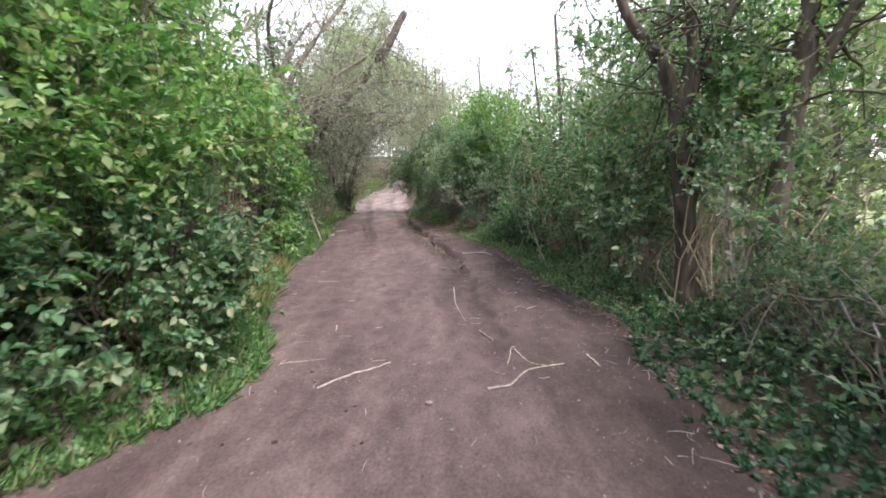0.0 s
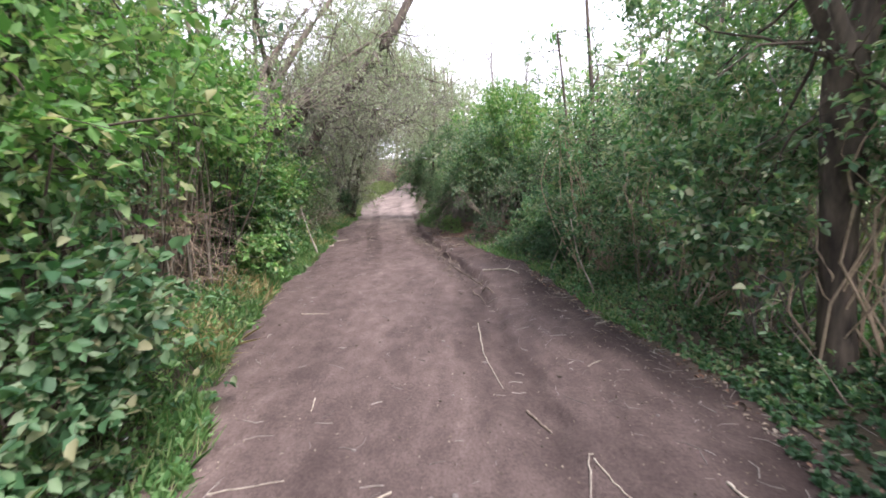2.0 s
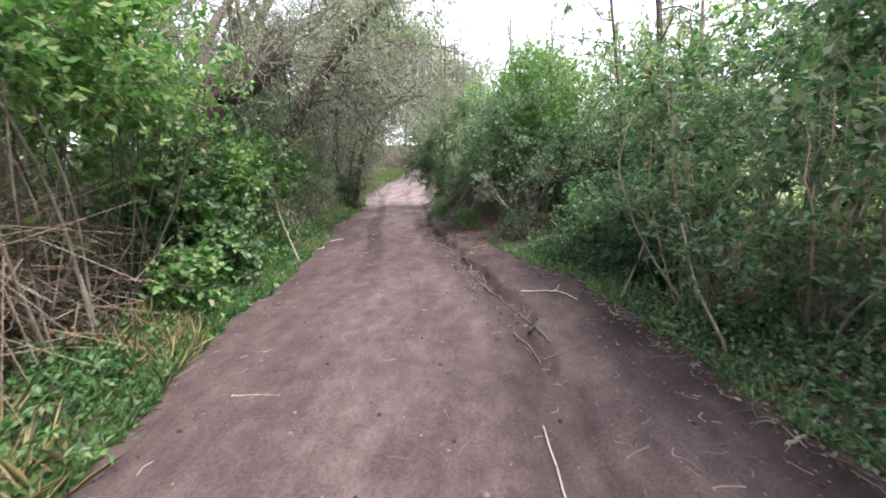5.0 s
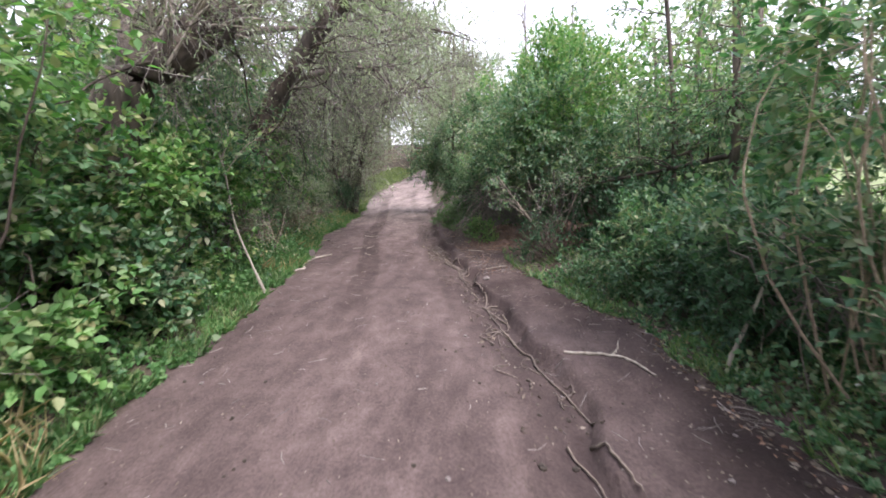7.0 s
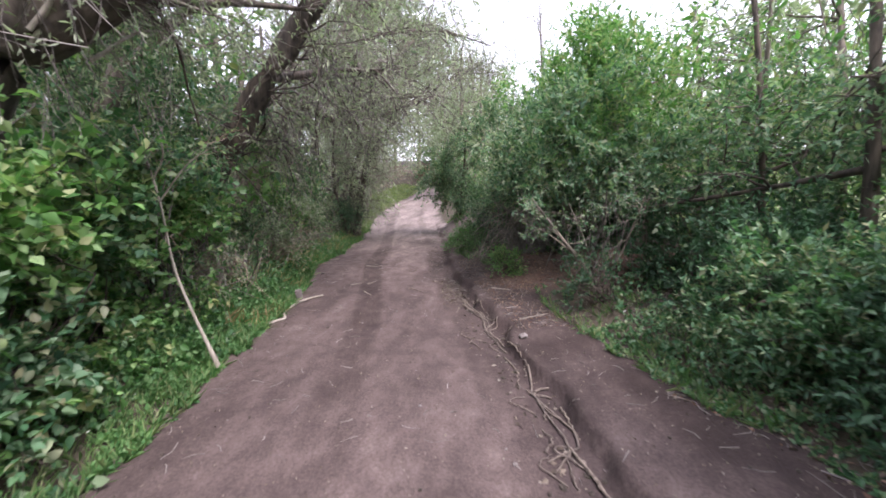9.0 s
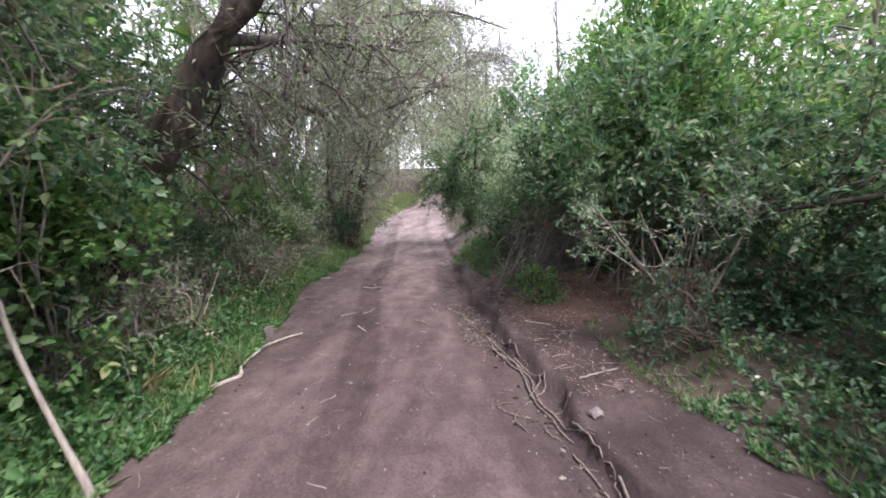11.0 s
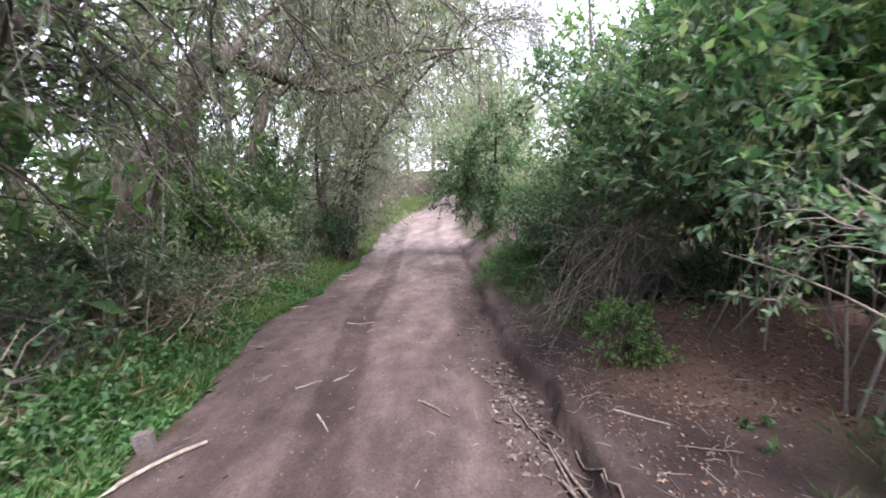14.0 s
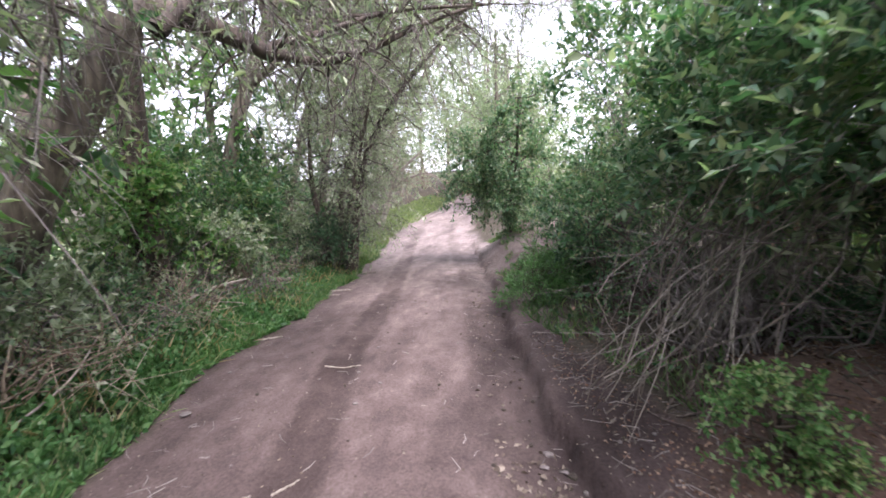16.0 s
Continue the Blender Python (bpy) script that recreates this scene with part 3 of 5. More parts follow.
tree("dead_tree", [((plan(-8.5, 35.5, 0.2), plan(-8.0, 35.5, 1.4), plan(-7.5, 35.5, 2.6), plan(-6.9, 35.4, 3.5), plan(-5.9, 35.3, 4.3)), 0.17, 0.05),
                   ((plan(-7.7, 35.5, 2.2), plan(-7.3, 35.3, 3.6), plan(-6.7, 35.2, 5.2)), 0.08, 0.025),
                   ((plan(-7.5, 35.5, 2.5), plan(-6.6, 35.2, 3.0), plan(-5.5, 35.0, 3.2)), 0.08, 0.025),
                   ((plan(-7.8, 35.5, 1.9), plan(-8.1, 35.2, 3.4), plan(-7.9, 35.0, 4.8)), 0.06, 0.02)],
     "bleached dead tree bent over the track", BARK_PALE, TWIG_STRAW, LEAF_WILLOW, 60, 1.4, 420, 0.7, 0, droop=0.02, way=(0.5, 0, 0.1), twig_r=0.006)
tree("hedge_tree", [((plan(-3.7, 5.3, -0.2), plan(-3.6, 5.2, 1.6), plan(-3.4, 5.0, 3.3), plan(-3.1, 4.9, 5.5)), 0.1, 0.06)],
     "dark upright trunk inside the hedge", BARK_DARK, TWIG_DARK, LEAF_BRIGHT, 40, 1.0, 700, 0.45, 11, (0.06, 0.034), 0.04, first=0.5)
PALE_W = "tall willow with grey twigs and narrow pale leaves"
for x, y, dx, dy, h in ((-6.4, 12.6, 3.4, 1.6, 7.6), (-7.9, 21.6, 4.2, 1.0, 9.4), (-9.6, 27.4, 4.6, 1.0, 10.5), (-7.4, 25.6, 3.4, 1.0, 11.5), (-8.6, 31.0, 4.6, 1.0, 13.5)):
    tree("tall_willow", [((plan(x, y, -0.2), plan(x + 0.2 * dx, y + 0.2 * dy, 0.35 * h), plan(x + 0.55 * dx, y + 0.6 * dy, 0.7 * h), plan(x + dx, y + dy, h)), 0.17, 0.05),
                         ((plan(x + 0.2 * dx, y + 0.2 * dy, 0.38 * h), plan(x + 0.3 * dx, y + 1.6, 0.7 * h), plan(x + 0.5 * dx, y + 2.8, 0.95 * h)), 0.09, 0.03),
                         ((plan(x + 0.3 * dx, y + 0.3 * dy, 0.45 * h), plan(x + 0.9 * dx, y + 0.3, 0.62 * h), plan(x + 1.35 * dx, y + 0.4, 0.74 * h)), 0.08, 0.025),
                         ((plan(x + 0.4 * dx, y + 0.4 * dy, 0.55 * h), plan(x + 0.5 * dx, y - 0.8, 0.8 * h), plan(x + 0.9 * dx, y - 1.4, h)), 0.07, 0.02)],
         PALE_W, BARK_GREY, TWIG_GREY, LEAF_WILLOW, 100, 2.1, 800 if y < 20 else 1500, 0.85, 10, (0.11, 0.03) if y < 25 else (0.15, 0.045), 0.05, first=0.4, way=(0.1, 0, 0.3), group="tall willows", twig_r=0.004)
# slender bent sapling at the track's edge
tree("sapling", [((plan(-3.5, 11.65, -0.1), plan(-3.7, 11.62, 0.5), plan(-3.85, 11.6, 1.05), plan(-3.88, 11.55, 1.75), plan(-4.02, 11.5, 2.5)), 0.02, 0.008),
                 ((plan(-3.9, 11.52, 1.9), plan(-3.74, 11.5, 2.2), plan(-3.8, 11.4, 2.7)), 0.009, 0.004),
                 ((plan(-3.88, 11.55, 1.7), plan(-3.6, 11.6, 2.05), plan(-3.35, 11.6, 2.2)), 0.008, 0.003)],
     "thin pale bent sapling almost without leaves", BARK_PALE, TWIG_STRAW, LEAF_BRIGHT, 9, 0.6, 26, 0.3, 3, (0.05, 0.03), first=0.45, way=(0.2, 0, 0.5), sides=6)

# ---- trees beside the track, right bank ----
tree("forked_tree", [((plan(3.0, 4.8, -0.2), plan(2.95, 4.9, 1.0), plan(2.75, 4.8, 2.0), plan(2.63, 4.7, 2.5)), 0.115, 0.12),
                     ((plan(2.65, 4.7, 2.4), plan(2.3, 4.7, 3.0), plan(1.95, 4.7, 3.4), plan(1.6, 4.9, 4.6)), 0.10, 0.03),
                     ((plan(2.63, 4.7, 2.4), plan(2.7, 4.7, 3.2), plan(2.5, 4.9, 4.6)), 0.09, 0.03),
                     ((plan(2.65, 4.7, 2.4), plan(2.95, 4.7, 3.1), plan(3.5, 4.7, 4.2)), 0.09, 0.03)],
     "dark forked tree trunk rising out of the hedge", BARK_DARK, TWIG_DARK, LEAF_BLUE, 60, 0.9, 560, 0.4, 8, (0.05, 0.026), 0.03, first=0.7, way=(0, 0.2, 0.3))
tree("hedge_tree", [((plan(3.5, 4.3, -0.2), plan(3.5, 4.3, 1.4), plan(3.6, 4.3, 2.9), plan(3.8, 4.5, 5.0)), 0.12, 0.075),
                    ((plan(3.55, 4.3, 2.4), plan(3.9, 4.0, 3.4), plan(4.3, 3.6, 4.6)), 0.07, 0.02)],
     "upright dark tree trunk behind the hedge", BARK_DARK, TWIG_DARK, LEAF_BRIGHT, 50, 1.0, 420, 0.4, 9, (0.06, 0.03), 0.03, first=0.55)
for x, y, lean, r, top in ((3.5, 14.2, -0.55, 0.06, 6.0), (3.75, 12.8, -0.45, 0.085, 6.5), (4.6, 9.4, 0.1, 0.06, 5.5), (5.3, 11.0, 0.2, 0.08, 6.0), (6.4, 15.2, 0.3, 0.09, 6.5)):
    tree("slender_tree", [((plan(x + 0.1, y, -0.5), plan(x, y, 1.6), plan(x + lean * 0.3, y, 3.2), plan(x + lean, y + 0.1, top)), r, r * 0.45),
                          ((plan(x, y, 1.9), plan(x - 0.8, y + 0.8, 1.65), plan(x - 1.8, y + 1.7, 1.4)), r * 0.55, 0.02) if y == 12.8 else
                          ((plan(x, y, 1.9), plan(x + 0.9, y - 0.2, 2.3), plan(x + 2.0, y, 2.6)), r * 0.5, 0.012),
                          ((plan(x, y, 2.5), plan(x - 0.5, y - 0.5, 2.75), plan(x - 1.1, y - 0.9, 2.7)), r * 0.35, 0.008),
                          ((plan(x, y, 2.1), plan(x + 0.6, y - 0.7, 2.2), plan(x + 1.3, y - 1.2, 2.05)), r * 0.4, 0.01)],
         "slender dark trunk standing in the brush", BARK_DARK, TWIG_DARK, LEAF_BLUE, 50, 1.3, 560, 0.5, 10, (0.09, 0.042), 0.03, first=0.35, group="slender trees")
tree("brown_stump_tree", [((plan(2.75, 16.6, -0.3), plan(2.7, 16.6, 1.4), plan(2.65, 16.6, 2.7), plan(2.4, 16.8, 4.0)), 0.14, 0.05)],
     "reddish-brown bare trunk behind the bushes", BARK_GREY, TWIG_STRAW, LEAF_WILLOW, 40, 0.8, 400, 0.5, 2, first=0.3)
tree("poplar", [((plan(2.4, 28.3, -0.2), plan(2.4, 28.3, 3), plan(2.5, 28.3, 6), plan(2.4, 28.4, 9.4)), 0.13, 0.03)],
     "tall thin poplar with upright bare shoots", BARK_GREY, TWIG_GREY, LEAF_WILLOW, 70, 1.6, 700, 0.6, 3, (0.06, 0.035), -0.04, first=0.25, way=(0, 0, 2.0), twig_r=0.005)
tree("poplar", [((plan(3.9, 24.5, -0.2), plan(3.9, 24.5, 3), plan(3.8, 24.4, 5), plan(3.9, 24.4, 7.6)), 0.11, 0.03)],
     "tall thin poplar with upright bare shoots", BARK_GREY, TWIG_GREY, LEAF_WILLOW, 60, 1.5, 600, 0.6, 4, (0.06, 0.035), -0.04, first=0.25, way=(0, 0, 2.0), twig_r=0.005)
tree("roadside_tree", [((plan(-1.35, 26.0, -0.1), plan(-1.4, 26.0, 1.4), plan(-1.2, 25.4, 2.6), plan(-1.1, 25.0, 4.2)), 0.07, 0.03),
                       ((plan(-1.35, 26.0, 1.2), plan(-1.8, 25.4, 2.1), plan(-2.0, 25.0, 3.0)), 0.035, 0.012)],
     "small leafy tree on the sandy bank", BARK_DARK, TWIG_DARK, LEAF_BLUE, 80, 1.25, 1600, 0.4, 11, (0.08, 0.045), 0.05, first=0.6, way=(-0.1, -0.2, 0.0))

# ---- bushes, left bank ----
TALL = "tall hedge shrub with bright green leaves overhanging the track"
BRAM = "dense green bramble bush on the bank"
for k in range(9):
    y = -0.6 + 0.8 * k
    jit = 0.25 * math.sin(k * 2.3)
    edge = float(np.interp(y, *EDGE_LEFT))
    back = 0.95 + jit + (1.25 if y > 4.4 else 0.0)
    bush("bramble_bush", (edge - back, y), (0.85, 0.8, 0.75), BRAM, LEAF_BRAMBLE, 400, 13, (0.072, 0.044), 0.34, 20, lobes=True, group="brambles on the bank", category="bush")
    bush("hedge_shrub", (edge - back - 0.15, y + 0.3), (1.0, 0.9, 1.25), TALL, LEAF_BRIGHT if k % 3 else LEAF_BRAMBLE, 400, 13, (0.08, 0.044), 0.42, 14, 0.08,
         under=0.85, group="hedge on the bank")
    bush("hedge_shrub", (edge - back - 0.9, y), (1.2, 1.0, 1.7), TALL, LEAF_BRIGHT, 330, 13, (0.08, 0.04), 0.5, 14, 0.05, under=2.4, gap=-0.5, group="hedge on the bank")
for x, y, r in ((-2.65, 3.9, 0.4), (-2.95, 4.7, 0.28), (-3.3, 5.6, 0.2)):
    bush("fern_clump", (x, y), (0.6, 0.55, r), "low bright green leafy clump at the track's edge", LEAF_BRIGHT, 300, 13, (0.06, 0.022), 0.36, 12, 0.12, lift=0.25, category="plant", group="leafy clumps")
for x, y in ((-4.25, 6.4), (-4.4, 7.2), (-4.5, 5.7), (-4.8, 6.7), (-4.7, 7.8)):
    bush("dry_thicket", (x, y), (0.95, 0.85, 1.0), "tangle of dry leafless bramble canes", LITTER, 560, 1, (0.03, 0.018), 0.75, 16, 0.1, twig_r=1.8, shell=0.1, tangle=0.6, stem_mat=(TWIG_STRAW, TWIG_GREY)[int(y * 2) % 2], category="thicket", group="dry canes")
for k in range(9):
    y = 12.6 + 1.15 * k
    bush("dry_thicket", (float(np.interp(y, *EDGE_LEFT)) - 1.15, y), (0.75, 0.65, 0.42), "low tangle of grey dead twigs and dry stalks", (LEAF_HERB, LEAF_WILLOW)[k % 2], 200, 4, (0.055, 0.028), 0.5, 30, 0.15, stem_mat=(TWIG_GREY, TWIG_STRAW)[k % 2], twig_r=1.6, tangle=0.4, category="thicket", group="dry canes")
for x, y in ((-3.75, 6.4), (-3.85, 7.3), (-4.0, 8.2), (-4.5, 6.9)):
    bush("hedge_shrub", (x, y), (0.95, 0.85, 0.75), TALL, LEAF_BRIGHT, 300, 13, (0.085, 0.046), 0.45, 9, 0.1, under=1.95, gap=-0.6, group="hedge on the bank")
for x, y in ((-4.55, 9.1), (-4.55, 10.1), (-4.9, 11.0), (-5.1, 11.9), (-5.2, 12.9)):
    bush("maple_shrub", (x, y), (0.95, 0.85, 0.75), "tall leafy shrub with broad bright green leaves", (LEAF_BRIGHT, LEAF_BRAMBLE)[int(y) % 2], 330, 12, (0.09, 0.058), 0.42, 10, 0.1, under=0.75 + 0.06 * max(0, y - 11), gap=-0.6, group="broad-leaved shrubs")
for x, y, rz in ((-4.3, 8.4, 0.9), (-4.6, 9.2, 1.0), (-4.6, 10.3, 0.95), (-4.9, 11.2, 1.0), (-5.1, 12.2, 1.05), (-4.4, 9.9, 0.8)):
    bush("maple_shrub", (x, y), (0.85, 0.8, rz), "leafy shrub with broad bright green leaves", (LEAF_BRIGHT, LEAF_BRAMBLE)[int(y * 2) % 2], 340, 12, (0.082, 0.052), 0.4, 14, 0.08, lobes=True, group="broad-leaved shrubs")
for k, y in enumerate(np.arange(11.8, 23, 0.95)):
    edge = float(np.interp(y, *EDGE_LEFT))
    tall = 0.78 + 0.2 * math.sin(k * 1.7) - (0.25 if 15 < y < 19 else 0.0)
    bush("privet_bush", (edge - 1.75 - 0.2 * math.sin(k * 2.1), y), (0.9, 0.8, tall), "grey-green bush with thin drooping shoots", (LEAF_BRAMBLE, LEAF_BLUE, LEAF_WILLOW)[k % 3], 260, 12, (0.085, 0.034), 0.45, 22, 0.1, gap=-0.3,
         stem_mat=TWIG_GREY, group="bushes along the bank")
    if 14.2 < y < 19.5:
        continue
    bush("privet_bush", (edge - 2.4, y + 0.4), (1.15, 0.9, 1.2), "tall grey-green bush behind the bank", (LEAF_BLUE, LEAF_BRAMBLE, LEAF_BLUE)[k % 3], 280, 12, (0.095, 0.038), 0.5, 14, 0.1, gap=-0.4, stem_mat=TWIG_GREY, under=0.9, group="bushes along the bank")
for x, y in ((-5.1, 12.7), (-5.4, 13.8), (-5.9, 15.0)):
    bush("privet_bush", (x, y), (1.0, 0.85, 0.9), "grey-green shrub reaching up round a leaning trunk", LEAF_BLUE, 260, 12, (0.09, 0.036), 0.5, 8, 0.1, under=1.75, gap=-0.4, stem_mat=TWIG_GREY, group="bushes along the bank")
for x, y in ((-7.3, 18.9), (-6.9, 20.0), (-6.8, 21.2)):
    bush("maple_shrub", (x, y), (1.0, 0.85, 1.0), "dense green leafy shrub behind the bank", (LEAF_BRIGHT, LEAF_BRAMBLE)[int(y) % 2], 320, 12, (0.095, 0.05), 0.45, 12, 0.08, under=0.35, gap=-0.5, group="broad-leaved shrubs")
bush("evergreen_bush", (-5.95, 23.0), (0.85, 0.75, 0.82), "dark low evergreen bush beside the track", LEAF_DARK, 420, 14, (0.06, 0.024), 0.35, 24, lift=0.3)
bush("evergreen_bush", (-6.5, 24.6), (0.95, 0.9, 0.9), "dark green bush beside the track", LEAF_DARK, 420, 14, (0.06, 0.024), 0.35, 24, lift=0.3)

for side, x in ((-1, -3.1), (1, 3.0)):
    for y in (-4.6, -3.2, -1.8):
        bush("hedge_shrub", (x, y), (1.0, 1.0, 1.3), "green hedge shrub on the bank", LEAF_BRAMBLE, 240, 11, (0.085, 0.045), 0.45, 12, group="hedge on the bank", under=0.2)

# ---- bushes, right bank ----
HEDGE = "blue-green hedge shrub with thin bare lower stems"
for k in range(11):
    y = -0.4 + 0.95 * k
    edge = float(np.interp(y, *EDGE_RIGHT))
    jit = 0.2 * math.sin(k * 1.9)
    if y < 4.3:
        bush("hedge_shrub", (edge + 1.05 + jit, y), (0.75, 0.8, 0.5), "low ragged brush of thin grey stems and small leaves", LEAF_BLUE, 230, 12, (0.058, 0.03), 0.36, 30, 0.07, stem_mat=TWIG_GREY, group="hedge on the bank", gap=0.0)
        bush("hedge_shrub", (edge + 1.6 - jit, y + 0.4), (0.7, 0.7, 0.85), "thin open shrub of bare grey stems", LEAF_BLUE, 110, 10, (0.05, 0.028), 0.4, 26, 0.07, stem_mat=TWIG_STRAW, group="hedge on the bank", under=0.3, gap=0.0)
        continue
    bush("hedge_shrub", (edge + 1.0 + jit, y + 0.3), (0.85, 0.85, 0.95 if y < 7.5 else 0.75), HEDGE, LEAF_BLUE, 150 if y < 7.5 else 210, 12, (0.082, 0.044), 0.4, 24, 0.07, under=0.3, lobes=y < 6, stem_mat=(TWIG_GREY, TWIG_STRAW)[k % 2], group="hedge on the bank", gap=-0.05)
    if y < 9:
        bush("hedge_shrub", (edge + 0.85 + jit, y + 0.6), (0.85, 0.8, 0.75), HEDGE, (LEAF_BLUE, LEAF_BRAMBLE)[k % 2], 220, 12, (0.088, 0.046), 0.45, 14, 0.06, under=1.4, stem_mat=TWIG_STRAW, group="hedge on the bank", gap=0.0)
        bush("hedge_shrub", (edge + 1.75 + jit, y + 0.2), (0.95, 0.85, 0.95), "tall hedge shrub with dense blue-green leaves", (LEAF_BRIGHT, LEAF_BLUE)[k % 2], 150, 12, (0.095, 0.048), 0.5, 9, 0.06, under=2.45, stem_mat=TWIG_GREY, group="hedge on the bank", gap=-0.2)
for x, y, r in ((2.45, 10.0, 0.7), (2.35, 10.8, 0.68), (2.2, 11.7, 0.62), (2.6, 12.6, 0.7), (3.0, 11.3, 0.62), (3.1, 10.2, 0.6), (3.4, 12.4, 0.6)):
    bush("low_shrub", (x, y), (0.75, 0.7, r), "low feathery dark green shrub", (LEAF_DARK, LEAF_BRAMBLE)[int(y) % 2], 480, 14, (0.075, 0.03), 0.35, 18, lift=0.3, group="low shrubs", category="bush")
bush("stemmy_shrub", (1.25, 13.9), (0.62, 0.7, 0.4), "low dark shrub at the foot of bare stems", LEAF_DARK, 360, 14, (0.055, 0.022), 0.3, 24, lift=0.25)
# added shrubs; their dark leaf colour carries the shade of the hollow's back
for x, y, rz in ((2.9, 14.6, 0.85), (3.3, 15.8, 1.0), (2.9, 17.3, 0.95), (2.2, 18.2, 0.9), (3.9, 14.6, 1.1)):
    bush("shade_shrub", (x, y), (0.9, 0.85, rz), "added shrub at the back of the hollow, shade put into its leaf colour", LEAF_DARK, 360, 13, (0.085, 0.036), 0.4, 16, 0.08, lift=0.3, gap=-0.6, group="shrubs behind the hollow")
tree("many_stemmed_shrub", [((plan(1.15, 14.2, -0.1), plan(0.98, 14.15, 0.45), plan(0.55, 14.1, 1.0), plan(0.1, 14.1, 1.6)), 0.03, 0.01),
                            ((plan(1.15, 14.2, 0.1), plan(1.0, 14.3, 0.8), plan(0.75, 14.5, 1.5)), 0.022, 0.008),
                            ((plan(1.15, 14.2, 0.1), plan(1.2, 14.1, 0.8), plan(1.15, 13.9, 1.7)), 0.024, 0.008),
                            ((plan(1.15, 14.2, 0.1), plan(1.45, 14.1, 0.7), plan(1.7, 13.9, 1.6)), 0.022, 0.008),
                            ((plan(1.0, 14.15, 0.4), plan(0.6, 13.9, 0.9), plan(0.3, 13.7, 1.2)), 0.015, 0.005),
                            ((plan(0.8, 14.1, 0.7), plan(0.35, 14.4, 1.05), plan(-0.1, 14.6, 1.25)), 0.013, 0.005)],
     "shrub with fanned bare grey stems and few leaves", BARK_GREY, TWIG_GREY, LEAF_BLUE, 30, 0.6, 260, 0.3, 6, (0.06, 0.027), 0.0, first=0.5, way=(0, 0, 0.5), category="shrub", sides=6, twig_r=0.0025)
OVER = "large round bush overhanging the hollow beside the track"
for x, y, rx, rz, un in ((1.3, 15.2, 1.1, 0.8, 1.55), (1.0, 16.4, 1.15, 0.95, 1.4), (0.5, 17.6, 1.1, 1.0, 0.95), (1.9, 16.0, 1.2, 1.4, 1.5), (1.9, 17.3, 1.2, 1.5, 1.1), (2.0, 16.6, 1.3, 1.3, 2.2)):
    bush("overhanging_bush", (x, y), (rx, 1.05, rz), OVER, LEAF_BLUE if rz < 1.02 else LEAF_BRIGHT, 560, 14, (0.1, 0.042), 0.45, 6, 0.05, shell=0.25, gap=-0.6, under=un, stem_mat=TWIG_GREY, group="overhanging bushes")
for x, y, rz, un in ((0.75, 20.7, 1.35, 1.6), (1.4, 19.5, 1.5, 1.8), (2.1, 18.5, 1.6, 2.0), (1.5, 22.4, 1.4, 1.9)):
    bush("tall_shrub", (x, y), (1.15, 1.1, rz), "tall leafy shrub rising behind the overhanging bush", (LEAF_BLUE, LEAF_BRIGHT)[int(y) % 2], 400, 13, (0.1, 0.046), 0.5, 12, 0.08, under=un, gap=-0.5, stem_mat=TWIG_GREY, group="tall shrubs")
bush("dead_brush", (0.35, 17.6), (0.85, 0.8, 0.8), "heap of bare drooping grey branches under the bush", LITTER, 260, 0 + 1, (0.03, 0.015), 0.8, 70, 0.25, stem_mat=TWIG_GREY, category="brush", under=0.1)
bush("dead_brush", (0.7, 18.4), (0.8, 0.8, 0.7), "bare grey twigs hanging to the ground", LITTER, 200, 1, (0.03, 0.015), 0.8, 50, 0.25, stem_mat=TWIG_GREY, category="brush", under=0.1)
bush("small_plant", (0.0, 16.25), (0.32, 0.28, 0.32), "yellow-green leafy plant at the hollow's edge", LEAF_BRIGHT, 280, 11, (0.038, 0.022), 0.18, 14, lift=0.4, gap=-0.6, category="plant")
for k, (x, y) in enumerate(((0.3, 19.2), (0.2, 20.4), (0.1, 21.6), (0.6, 22.8), (0.9, 24.2))):
    bush("bank_bush", (x, y), (0.95, 0.9, 1.15 - 0.05 * k), "dense dark green bush beside the sandy bank", (LEAF_BRAMBLE, LEAF_DARK)[k % 2], 420, 13, (0.065, 0.032), 0.4, 22, 0.07, group="bushes beside the sandy bank")
for x, y in ((-1.0, 20.4), (-0.95, 21.1), (-0.9, 21.8)):
    bush("grass_tussock", (x, y), (0.42, 0.42, 0.36), "tall dark green grassy tussock", LEAF_HERB, 300, 10, (0.1, 0.012), 0.3, 10, lift=0.25, category="plant")

bush("hedge_shrub", (3.0, 3.7), (0.6, 0.55, 0.6), "ragged shrub with small blue-green leaves before a trunk", LEAF_BLUE, 190, 12, (0.06, 0.032), 0.4, 14, under=0.6, stem_mat=TWIG_GREY, group="hedge on the bank", gap=-0.2)

# ---- woods farther off ----
WOOD = "tall tree of the far wood with pale spring leaves"


